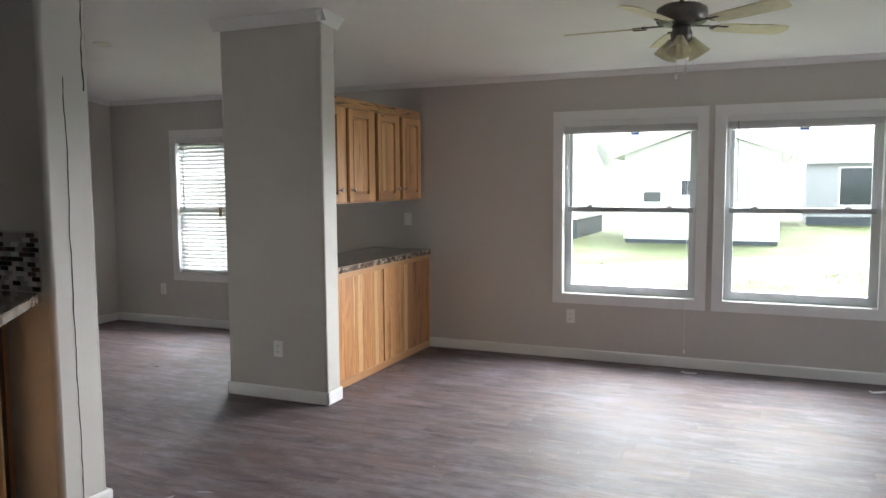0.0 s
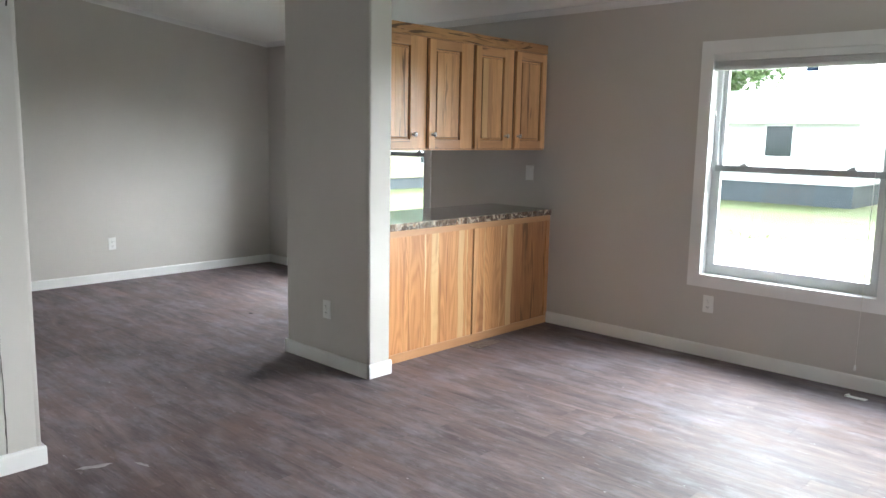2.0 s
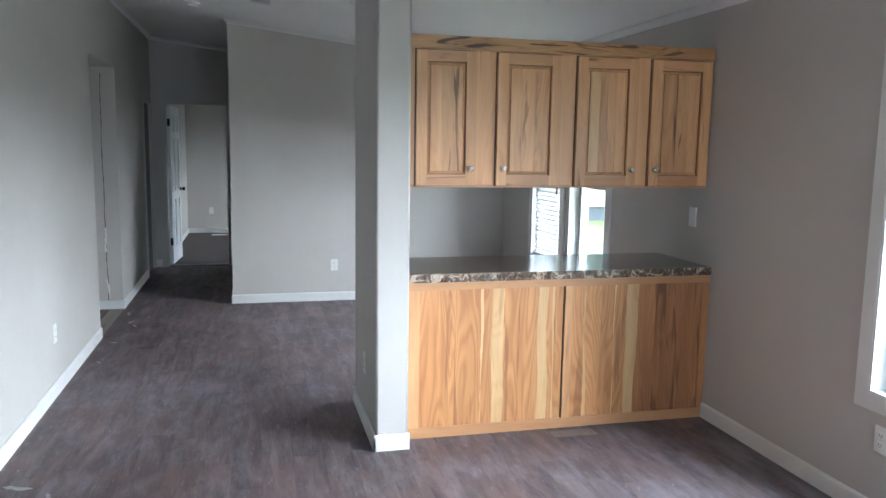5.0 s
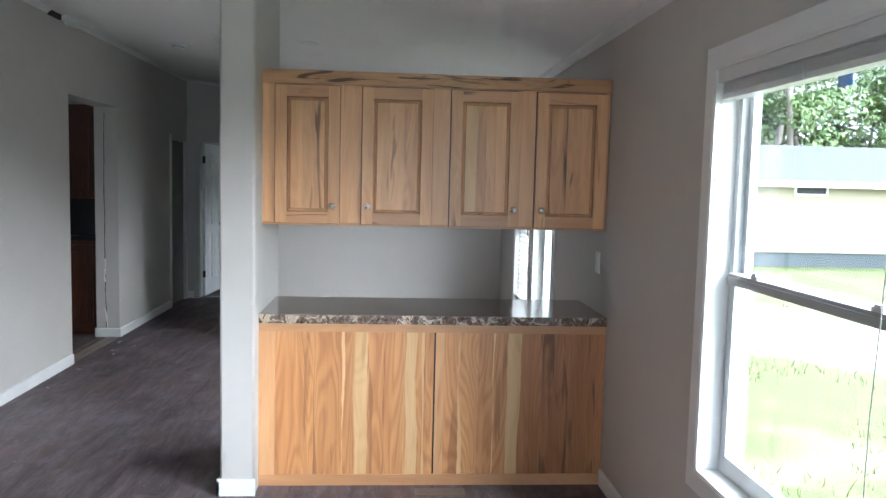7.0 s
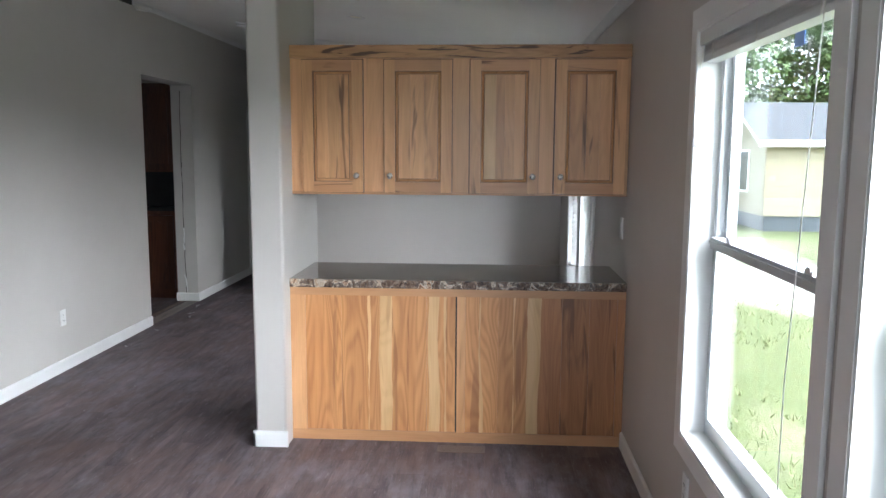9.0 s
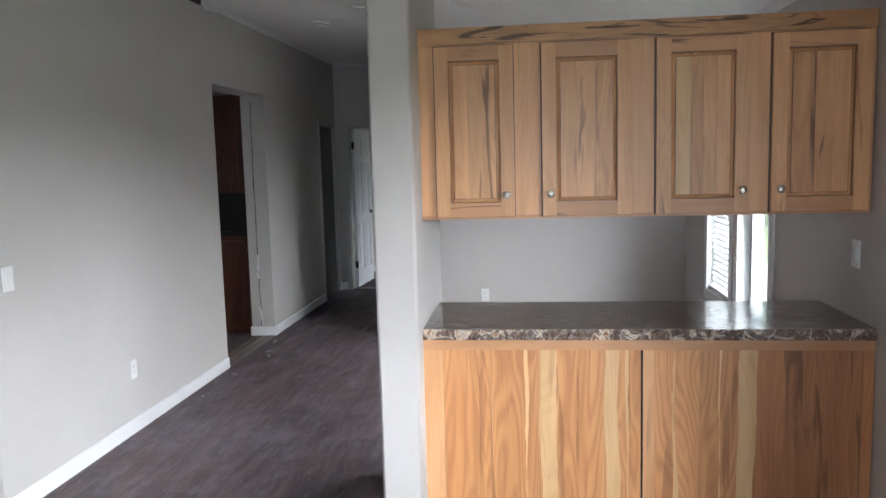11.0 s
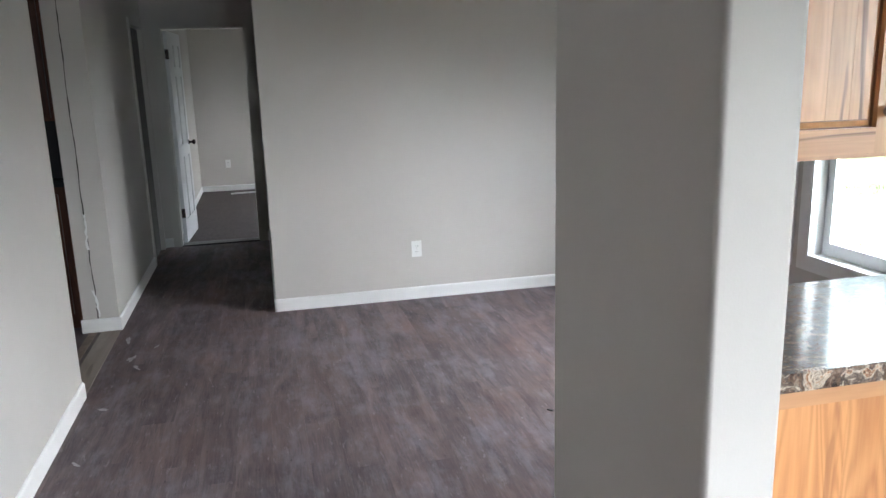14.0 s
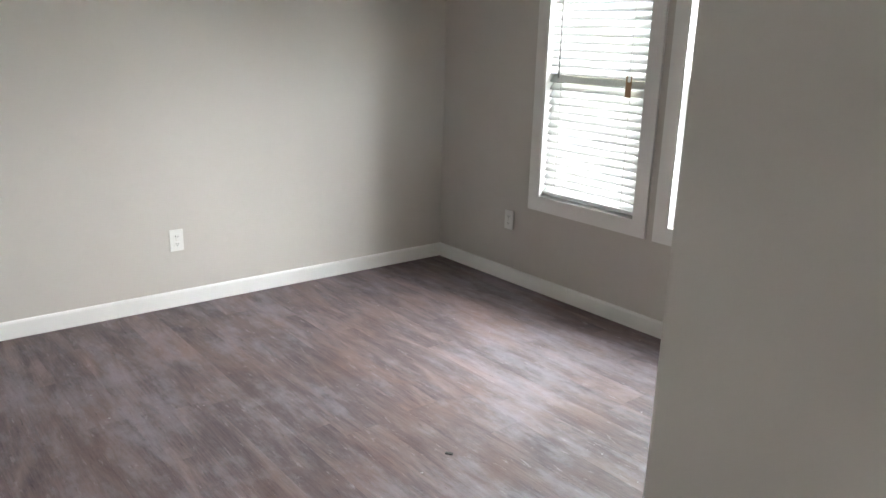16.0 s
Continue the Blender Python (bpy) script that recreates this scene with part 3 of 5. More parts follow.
def raised_door(cab, y0, y1, z0, z1, x, mats, knob_side, open_deg=0.0):
    """A raised-panel door: stiles, rails, a bevelled panel of glued boards and a knob."""
    t, s = 0.021, 0.058
    hinge = y0 if knob_side > 0 else y1
    d = part("door", boxes((x, x + t, y0, y0 + s, z0, z1), (x, x + t, y1 - s, y1, z0, z1), b=0.005, seg=3), H_TAN, cab)
    part("rail", boxes((x, x + t, y0 + s, y1 - s, z1 - s, z1), b=0.003), H_RAIL, d)
    part("rail", boxes((x, x + t, y0 + s, y1 - s, z0, z0 + s), b=0.003), H_RAIL, d)
    a, b, c, e = y0 + s, y1 - s, z0 + s, z1 - s
    # the field is raised inside a sloping border
    n = len(mats)
    bm = bmesh.new()
    k = 0.019
    outer = [bm.verts.new((x + 0.0015, p, q)) for p, q in ((a, c), (b, c), (b, e), (a, e))]
    inner = [bm.verts.new((x + 0.0105, p, q)) for p, q in ((a + k, c + k), (b - k, c + k), (b - k, e - k), (a + k, e - k))]
    for i in range(4):
        bm.faces.new((outer[i], outer[(i + 1) % 4], inner[(i + 1) % 4], inner[i]))
    bmesh.ops.recalc_face_normals(bm, faces=bm.faces)
    part("panel_border", bm, H_TAN, d)
    g = 0.003
    part("groove", boxes((x + 0.001, x + 0.0075, a, a + g, c, e), (x + 0.001, x + 0.0075, b - g, b, c, e),
                         (x + 0.001, x + 0.0075, a + g, b - g, c, c + g), (x + 0.001, x + 0.0075, a + g, b - g, e - g, e)), H_GROOVE, d, "dark strip round the panel")
    f0, f1, f2, f3, g2 = a + k, b - k, c + k, e - k, 0.0025
    part("field_edge", boxes((x + 0.002, x + 0.0125, f0 - g2, f0, f2 - g2, f3 + g2), (x + 0.002, x + 0.0125, f1, f1 + g2, f2 - g2, f3 + g2),
                             (x + 0.002, x + 0.0125, f0, f1, f2 - g2, f2), (x + 0.002, x + 0.0125, f0, f1, f3, f3 + g2)), H_GROOVE, d, "dark strip round the raised field")
    w = [0.0]
    for i in range(n):
        w.append(w[-1] + 0.7 + 0.6 * random.random())
    ed = [a + k + (b - a - 2 * k) * q / w[-1] for q in w]
    board_strip(x + 0.004, x + 0.0155, ed, mats, c + k, e - k, d, "panel_board")
    # dark rim behind the door paints its contact shadow on the face frame
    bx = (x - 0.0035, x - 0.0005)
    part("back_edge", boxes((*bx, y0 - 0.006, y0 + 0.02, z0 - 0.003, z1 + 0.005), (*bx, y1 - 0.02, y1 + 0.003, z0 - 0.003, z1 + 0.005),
                            (*bx, y0 + 0.02, y1 - 0.02, z0 - 0.003, z0 + 0.02), (*bx, y0 + 0.02, y1 - 0.02, z1 - 0.02, z1 + 0.005)), H_SHADOW, d, "dark strip drawn as the door's shadow line")
    ky = y1 - 0.032 if knob_side > 0 else y0 + 0.032
    kb = lathe([(0.011, 0), (0.007, 0.004), (0.0065, 0.014), (0.013, 0.019), (0.0165, 0.024), (0.0165, 0.028), (0.012, 0.032), (0.004, 0.033)], 20, "x")
    part("knob", shift(kb, x + t, ky, z0 + 0.092), NICKEL, d, "brushed nickel knob")
    return d


upper = thing("wall_cabinet", "natural hickory wall cabinet with four raised-panel doors", "cabinet", "pass-through cabinets")
part("body", boxes((UX - 0.30, UX - 0.02, YA, YB - 0.002, UZ0 + 0.012, UZ1 - 0.02)), H_TAN, upper)
part("bottom_panel", boxes((UX - 0.31, UX, YA, YB - 0.002, UZ0 - 0.004, UZ0 + 0.012), b=0.002), H_RAIL, upper)
part("top_board", boxes((UX - 0.30, UX + 0.012, YA - 0.004, YB - 0.001, 2.098, UZ1), b=0.004), H_KNOT, upper, "knotty hickory top board with dark grain")
for y0, y1 in ((YA, 4.56), (4.83, 5.02), (5.33, 5.48), (5.79, 5.93), (6.262, YB - 0.002)):
    part("stile", boxes((UX - 0.02, UX, y0, y1, UZ0 + 0.012, 2.098), b=0.001), H_FRAME, upper)
part("face_rail", boxes((UX - 0.02, UX - 0.0005, YA, YB - 0.002, UZ0 + 0.012, UZ0 + 0.03), (UX - 0.02, UX - 0.0005, YA, YB - 0.002, 2.07, 2.098)), H_RAIL, upper)
DOORS = [(4.539, 4.868, [H_TAN, H_TAN, H_STREAK], 1), (4.985, 5.350, [H_TAN, H_TAN, H_STREAK], -1),
         (5.447, 5.815, [H_CREAM, H_STREAK, H_TAN, H_TAN], 1), (5.900, 6.272, [H_STREAK, H_TAN, H_FRAME], -1)]
for y0, y1, mats, side in DOORS:
    raised_door(upper, y0, y1, UZ0 + 0.008, 2.088, UX + 0.004, mats, side)

BX, BH = -2.836, 0.868
base = thing("base_cabinet", "natural hickory base cabinet with two plain board panels", "cabinet", "pass-through cabinets")
part("body", boxes((-3.44, BX - 0.03, YA, YB - 0.002, 0.0, BH)), H_TAN, base)
part("top_rail", boxes((BX - 0.03, BX, YA, YB - 0.002, 0.822, BH), b=0.002), H_RAIL, base)
part("bottom_rail", boxes((BX - 0.03, BX, YA, YB - 0.002, 0.0, 0.058), b=0.002), H_RAIL, base)
part("stile", boxes((BX - 0.03, BX, YA, 4.553, 0.058, 0.822), b=0.001), H_FRAME, base)
part("stile", boxes((BX - 0.03, BX, 5.388, 5.434, 0.058, 0.822), b=0.001), H_FRAME, base)
# browner stile: the shade at the cabinet's north end is in its colour
part("stile", boxes((BX - 0.03, BX, 6.25, YB - 0.002, 0.058, 0.822), b=0.001), H_BROWN, base)
part("shadow_gap", boxes((BX - 0.028, BX - 0.012, 5.380, 5.388, 0.058, 0.822)), DARK, base)


def cuts(y0, y1, fr):
    return [y0 + (y1 - y0) * f for f in fr]


board_strip(BX - 0.028, BX - 0.008, cuts(4.553, 5.380, (0, .24, .53, .81, 1)), [H_AMBER] * 4, 0.058, 0.822, base)
# the three brown boards carry the falling-off light towards the north wall
board_strip(BX - 0.028, BX - 0.008, cuts(5.434, 6.25, (0, .22, .45, .64, .82, 1)), [H_AMBER, H_AMBER, H_BROWN, H_BROWN, H_BROWN], 0.058, 0.822, base)


def sapwood(y, width, seed):
    """A pale streak with wavering edges running up the boards."""
    bm = bmesh.new()
    n = 26
    rows = []
    for i in range(n + 1):
        z = 0.0582 + (0.8218 - 0.0582) * i / n
        lo = y - width / 2 + 0.012 * noise.noise(Vector((z * 3.1, seed, 0))) + 0.004 * noise.noise(Vector((z * 14, seed, 2)))
        hi = y + width / 2 + 0.015 * noise.noise(Vector((z * 2.4, seed, 5))) + 0.004 * noise.noise(Vector((z * 12, seed, 7)))
        rows.append([bm.verts.new((BX + d, q, z)) for d, q in ((-0.0095, lo), (-0.0074, lo + 0.0006), (-0.0074, hi - 0.0006), (-0.0095, hi))])
    for a, b in zip(rows, rows[1:]):
        for k in range(3):
            bm.faces.new((a[k], a[k + 1], b[k + 1], b[k]))
    bmesh.ops.recalc_face_normals(bm, faces=bm.faces)
    part("sapwood_streak", bm, H_CREAM, base, "pale sapwood streak")


for k, (y, width) in enumerate(((4.997, 0.066), (5.262, 0.056), (5.322, 0.012), (4.905, 0.010), (5.806, 0.072), (5.520, 0.014), (5.700, 0.010))):
    sapwood(y, width, k * 3.7)

counter = thing("countertop", "brown and black stone-pattern laminate countertop on the hickory cabinet", "countertop")
part("slab", boxes((-3.425, BX - 0.006, YA + 0.001, YB - 0.003, BH, 0.912), b=0.002), COUNTER, counter)
for x0, x1 in ((BX - 0.006, BX + 0.012), (-3.445, -3.425)):
    part("edge_band", boxes((x0, x1, YA + 0.001, YB - 0.003, BH - 0.002, 0.912), b=0.007, seg=3), COUNTER_EDGE, counter, "coarse-patterned rounded laminate edge")

# pane of the added east opening, behind the walk and never in view
window_east = tagged(part("window_east", boxes((EAST + 0.07, EAST + 0.076, EAST_FILL_WINDOW[0], EAST_FILL_WINDOW[1], EAST_FILL_WINDOW[2], EAST_FILL_WINDOW[3])), GLASS),
                     "clear glass pane in an added, unseen east wall opening", "window", kind="structure")

# ---------------------------------------------------------------- blinds


def translucent_slat():
    """White vinyl that lets some daylight through."""
    n = Nodes("white_blind_slat", 0.38)
    n.color((0.78, 0.785, 0.78))
    tr = n.node("ShaderNodeBsdfTranslucent")
    tr.inputs[0].default_value = (0.80, 0.81, 0.80, 1)
    mx = n.node("ShaderNodeMixShader")
    mx.inputs[0].default_value = 0.12
    n.link(n.b.outputs[0], mx.inputs[1])
    n.link(tr.outputs[0], mx.inputs[2])
    n.link(mx.outputs[0], n.t.nodes["Material Output"].inputs[0])
    return n.mat


SLAT_WHITE = translucent_slat()
CORD = grainy("white_cord", (0.75, 0.74, 0.70), 0.8, 0.05)
CLEAR_ROD = grainy("grey_tilt_wand", (0.34, 0.34, 0.33), 0.3, 0.05)
TAG = grainy("tan_paper_tag", (0.42, 0.27, 0.16), 0.8, 0.1)


def slat_bm(w):
    bm = bmesh.new()
    n = 5
    rows = []
    for k in range(n):
        u = (k / (n - 1) - 0.5)
        y, z = 0.05 * u, 0.0035 * (1 - (2 * u) ** 2)
        rows.append([[bm.verts.new((sx * w / 2, y, z + dz)) for sx in (-1, 1)] for dz in (-0.0013, 0.0013)])
    for a, b in zip(rows, rows[1:]):
        bm.faces.new((a[1][0], a[1][1], b[1][1], b[1][0]))
        bm.faces.new((a[0][1], a[0][0], b[0][0], b[0][1]))
        for s in (0, 1):
            bm.faces.new((a[0][s], a[1][s], b[1][s], b[0][s]))
    for r in (rows[0], rows[-1]):
        bm.faces.new((r[0][0], r[0][1], r[1][1], r[1][0]))
    bmesh.ops.recalc_face_normals(bm, faces=bm.faces)
    return bm


def blind(w, lowered, label, extras):
    a, b, c, d = hole(w)
    a, b, d = a + 0.018, b - 0.018, d - 0.013
    y = NORTH + 0.034
    cx, wd = (a + b) / 2, b - a
    bl = thing("window_blind", label, "blind", m=pose(cx, y, d))
    part("headrail", boxes((-wd / 2, wd / 2, -0.028, 0.028, -0.042, -0.002), b=0.003), SLAT_WHITE, bl)
    part("valance", boxes((-wd / 2 - 0.004, wd / 2 + 0.004, -0.040, -0.032, -0.052 if lowered else -0.046, 0.0), b=0.003), SLAT_WHITE, bl)
    me = mesh_of("slat", slat_bm(wd), SLAT_WHITE)
    if lowered:
        n, bottom = 33, c + 0.028 - d
        step = (-0.06 - bottom - 0.03) / (n - 1)
        zs = [-0.06 - step * i for i in range(n)]
        tilt = 46
    else:
        n, bottom = 11, -0.104
        zs = [-0.048 - 0.0036 * i for i in range(n)]
        tilt = 1
    for i, z in enumerate(zs):
        s = new("slat", me)
        s.parent = bl
        s.matrix_basis = pose(random.uniform(-.002, .002), random.uniform(-.0015, .0015), z, tilt + random.uniform(-2, 2) * (1 if lowered else .5), 0, 0)
    part("bottom_rail", boxes((-wd / 2, wd / 2, -0.026, 0.026, bottom, bottom + 0.018), b=0.005), SLAT_WHITE, bl)
    for q in (-0.36, 0.36) if wd < 0.9 else (-0.4, 0.0, 0.4):
        x = q * wd
        part("ladder_cord", tube([(x, -0.0275, -0.04), (x, -0.0275, bottom)], 0.0012, 5), CORD, bl)
        part("ladder_cord", tube([(x, 0.0275, -0.04), (x, 0.0275, bottom)], 0.0012, 5), CORD, bl)
    for kind, x, z0, z1, yy in extras:
        x, z0, z1 = x - cx, z0 - d, z1 - d
        if kind == "wand":
            part("tilt_wand", tube([(x, -0.036, z0), (x + 0.004, -0.04, z1)], 0.004, 8), CLEAR_ROD, bl, "thin grey tilt wand")
        elif kind == "cord":
            part("pull_cord", tube([(x, -0.036, z0), (x + 0.003, yy, (z0 + z1) / 2), (x, yy, z1)], 0.0017, 6), CORD, bl)
            part("cord_tassel", shift(lathe([(0.003, 0), (0.006, -0.006), (0.008, -0.03), (0.006, -0.034)][::-1], 10), x, yy, z1), PLASTIC, bl)
        elif kind == "tag":
            part("tag", boxes((x - 0.018, x + 0.018, -0.036, -0.034, z1, z0), b=0.0006, seg=1), TAG, bl, "tan paper tag hanging on the cord")
    return bl


UP = "white slatted blind pulled up into a stack under the window head"
blind(LIV_WINDOWS[0], False, UP, [("cord", -1.545, 1.99, 1.66, -0.045), ("cord", -0.56, 1.99, 0.16, -0.075)])
blind(LIV_WINDOWS[1], False, UP, [("wand", -0.19, 1.995, 1.345, 0)])
blind(DIN_WINDOWS[0], True, "white slatted blind let down over the dining window", [("wand", -5.70, 1.99, 1.25, 0), ("cord", -5.22, 1.99, 1.29, -0.04), ("tag", -5.225, 1.285, 1.18, 0)])
blind(DIN_WINDOWS[1], False, UP, [])

STICKER = grainy("blue_sticker", (0.03, 0.10, 0.32), 0.5, 0.05)
for x in (-1.0, 0.28):
    solid("sticker", boxes((x - 0.035, x + 0.035, 6.4085, 6.4105, 1.905, 1.965)), STICKER, "small blue maker's sticker on the upper window pane", "sticker", "window stickers")
    

# ---------------------------------------------------------------- outlets and switches


def cover(kind, place, face):
    """A plate on a wall; face is the degrees its front turns from -y."""
    label = "white duplex outlet plate on the wall" if kind == "outlet" else "white rocker light switch plate on the wall"
    o = thing("wall_outlet" if kind == "outlet" else "light_switch", label, "outlet" if kind == "outlet" else "switch", "outlets" if kind == "outlet" else "switches", pose(*place, 0, 0, face))
    w, h = (0.036, 0.058)
    part("plate", boxes((-w, w, -0.006, 0, -h, h), b=0.003), PLASTIC, o)
    if kind == "outlet":
        for z in (-0.021, 0.021):
            r = part("socket", boxes((-0.016, 0.016, -0.0085, -0.005, z - 0.014, z + 0.014), b=0.003), PLASTIC, o)
            part("slot", boxes((-0.008, -0.0055, -0.0092, -0.008, z - 0.003, z + 0.006), (0.0055, 0.008, -0.0092, -0.008, z - 0.003, z + 0.005), (-0.0018, 0.0018, -0.0092, -0.008, z - 0.010, z - 0.0065)), DARK, r)
        part("screw", shift(lathe([(0.003, 0), (0.003, 0.001), (0.001, 0.0015)], 8, "y"), 0, -0.006, 0), NICKEL, o)
    else:
        part("rocker", boxes((-0.0165, 0.0165, -0.0105, -0.005, -0.032, 0.032), b=0.003), PLASTIC, o)
    return o


cover("outlet", (-1.505, NORTH, 0.368), 0)
cover("outlet", (-3.112, CY0, 0.364), 0)
cover("switch", (-3.052, NORTH, 1.185), 0)
cover("outlet", (-6.03, NORTH, 0.385), 0)
cover("outlet", (FAR, 4.494, 0.368), 90)
cover("outlet", (-4.03, MARR_N, 0.39), 180)
cover("switch", (-2.98, MARR_N, 1.12), 180)
cover("switch", (-6.86, 3.487, 1.17), 0)
cover("outlet", (WEST, 2.98, 0.40), 90)
cover("outlet", (-3.315, MARR_S - 0.008, 1.138), 0)

# ---------------------------------------------------------------- ceiling fan
FAN_GLASS = grainy("frosted_lamp_glass", (0.84, 0.79, 0.62), 0.35, 0.06, 30, 0.05)
BLADE = grainy("pale_maple_blade", (0.74, 0.67, 0.46), 0.4, 0.12, 9, 0.1)
FX, FY, FZ = -0.43, 4.42, 2.375
fan = thing("ceiling_fan", "five-blade ceiling fan with pewter body and three frosted glass shades", "fan", m=pose(FX, FY, FZ))
top_z = ceil_z(FY) - FZ
part("canopy", shift(lathe([(0.02, -0.075), (0.055, -0.06), (0.072, -0.02), (0.075, 0.012)], 28), 0, 0, top_z), PEWTER, fan)
part("downrod", lathe([(0.012, 0.1), (0.012, top_z - 0.05)], 14), PEWTER, fan)
part("motor_housing", lathe([(0.05, 0.135), (0.105, 0.128), (0.135, 0.11), (0.14, 0.085), (0.14, 0.045), (0.13, 0.03), (0.09, 0.02), (0.05, 0.015)][::-1], 36), PEWTER, fan)
part("light_fitter", lathe([(0.03, -0.075), (0.055, -0.065), (0.06, -0.03), (0.05, 0.0), (0.055, 0.016)], 28), PEWTER, fan)
for k in range(5):
    ang = -36 + 72 * k
    bb = bmesh.new()
    box(bb, 0.10, 0.22, -0.012, 0.012, 0.018, 0.024)
    box(bb, 0.20, 0.27, -0.035, -0.02, 0.012, 0.018)
    box(bb, 0.20, 0.27, 0.02, 0.035, 0.012, 0.018)
    box(bb, 0.195, 0.21, -0.035, 0.035, 0.012, 0.022)
    bevel(bb, 0.002, 1)
    arm = part("blade_arm", bb, PEWTER, fan)
    arm.matrix_basis = pose(0, 0, 0, 0, 0, ang)
    bl = bmesh.new()
    pts = [(0.215, -0.05), (0.30, -0.058), (0.50, -0.066), (0.62, -0.066), (0.655, -0.05), (0.668, -0.02), (0.668, 0.02), (0.655, 0.05), (0.62, 0.066), (0.50, 0.066), (0.30, 0.058), (0.215, 0.05)]
    f = bl.faces.new([bl.verts.new((p, q, 0.008)) for p, q in pts])
    ex = bmesh.ops.extrude_face_region(bl, geom=[f])
    bmesh.ops.translate(bl, verts=[g for g in ex["geom"] if isinstance(g, bmesh.types.BMVert)], vec=(0, 0, 0.006))
    bmesh.ops.recalc_face_normals(bl, faces=bl.faces)
    bld = part("blade", bl, BLADE, fan, "pale wood fan blade")
    bld.matrix_basis = pose(0, 0, 0, 0, 0, ang) @ pose(0, 0, 0.006, -11, 0, 0)
for k in range(3):
    ang = 30 + 120 * k
    sh = bmesh.new()
    n = 20
    prof = [(0.022, 0.0), (0.03, -0.02), (0.045, -0.055), (0.056, -0.085), (0.066, -0.105)]
    rings = []
    for r, h in prof:
        ring = []
        for i in range(n):
            rr = r * (1 + (0.05 * math.cos(5 * 2 * math.pi * i / n) if r > 0.06 else 0))
            ring.append(sh.verts.new((rr * math.cos(2 * math.pi * i / n), rr * math.sin(2 * math.pi * i / n), h)))
        rings.append(ring)
    for a, b in zip(rings, rings[1:]):
        for i in range(n):
            sh.faces.new((a[i], a[(i + 1) % n], b[(i + 1) % n], b[i])).smooth = True
    bmesh.ops.solidify(sh, geom=list(sh.faces), thickness=0.003)
    s = part("shade", sh, FAN_GLASS, fan, "frosted glass bell shade")
    s.matrix_basis = pose(0, 0, 0, 0, 0, ang) @ pose(0.055, 0, -0.055, 0, -32, 0)
for x, y, z in ((0.03, -0.03, -0.22), (-0.02, -0.035, -0.25)):
    part("pull_chain", tube([(x, y, -0.06), (x, y, z)], 0.0011, 5), NICKEL, fan)
    part("chain_fob", shift(lathe([(0.003, -0.03), (0.008, -0.022), (0.007, -0.008), (0.002, 0)], 10), x, y, z), PLASTIC, fan)

# ---------------------------------------------------------------- ceiling fixtures
SLOPE = math.degrees(math.atan(0.118))


def on_ceiling(x, y):
    return pose(x, y, ceil_z(y), -SLOPE, 0, 0)


sd = thing("smoke_detector", "round white smoke detector on the ceiling", "smoke detector", m=on_ceiling(-6.05, 3.22))
part("base", lathe([(0.066, 0.002), (0.068, -0.008), (0.066, -0.014)][::-1], 28), PLASTIC, sd)
part("cap", lathe([(0.058, -0.014), (0.056, -0.030), (0.045, -0.040), (0.02, -0.044)][::-1], 28), PLASTIC, sd)
part("vent_ring", lathe([(0.0575, -0.02), (0.0595, -0.022), (0.0575, -0.024)][::-1], 28), DARK, sd)
reg = thing("ceiling_vent", "white stamped metal air register on the ceiling", "vent", m=on_ceiling(-5.35, 3.78))
part("frame", boxes((-0.17, 0.17, -0.09, -0.07, -0.012, 0.002), (-0.17, 0.17, 0.07, 0.09, -0.012, 0.002), (-0.17, -0.15, -0.07, 0.07, -0.012, 0.002), (0.15, 0.17, -0.07, 0.07, -0.012, 0.002), b=0.003), TRIM, reg)
part("backing", boxes((-0.15, 0.15, -0.07, 0.07, -0.003, 0.001)), DARK, reg)
for i in range(9):
    s = part("slat", boxes((-0.15, 0.15, -0.006, 0.006, -0.001, 0.001)), TRIM, reg)
    s.matrix_basis = pose(0, -0.06 + 0.015 * i, -0.007, 35, 0, 0)
dl = thing("recessed_light", "small round recessed downlight in the ceiling", "light fixture", m=on_ceiling(-4.85, 4.50))
part("trim_ring", lathe([(0.075, 0.001), (0.077, -0.004), (0.068, -0.008), (0.05, -0.004), (0.048, 0.001)][::-1], 30), TRIM, dl)
part("lens", lathe([(0.05, 0.0), (0.045, -0.003)][::-1], 24), FAN_GLASS, dl)

# gap in the crown where a piece has come away
gap = boxes((-5.33, -5.12, MARR_N + 0.001, MARR_N + 0.02, ceil_z(MARR_N) - 0.05, ceil_z(MARR_N) - 0.008), b=0.002)
tagged(part("trim_gap", gap, CAULK), "dark gap where the crown moulding has come away", "trim", kind="structure")
loose = part("loose_crown_piece", boxes((-0.14, 0.14, -0.012, 0.012, -0.018, 0.018), b=0.005), TRIM)
loose.matrix_basis = pose(-5.48, MARR_N + 0.05, ceil_z(MARR_N) - 0.058, 20, 6, 0)
tagged(loose, "loose white piece of crown moulding hanging off the wall top", "moulding")

# ---------------------------------------------------------------- wall end with its split seam


def seam(name, parent_pts, width, mat, label):
    """A thin ragged strip down a surface, through points (y, z) on a plane x."""
    x, pts = parent_pts
    bm = bmesh.new()
    prev = None
    for y, z in pts:
        w = width * random.uniform(0.5, 1.4)
        cur = [bm.verts.new((x, y - w, z)), bm.verts.new((x + 0.0025, y - w, z)), bm.verts.new((x + 0.0025, y + w, z)), bm.verts.new((x, y + w, z))]
        if prev:
            for i in range(4):
                bm.faces.new((prev[i], prev[(i + 1) % 4], cur[(i + 1) % 4], cur[i]))
        prev = cur
    bmesh.ops.recalc_face_normals(bm, faces=bm.faces)
    return tagged(part(name, bm, mat), label, "seam", kind="structure")


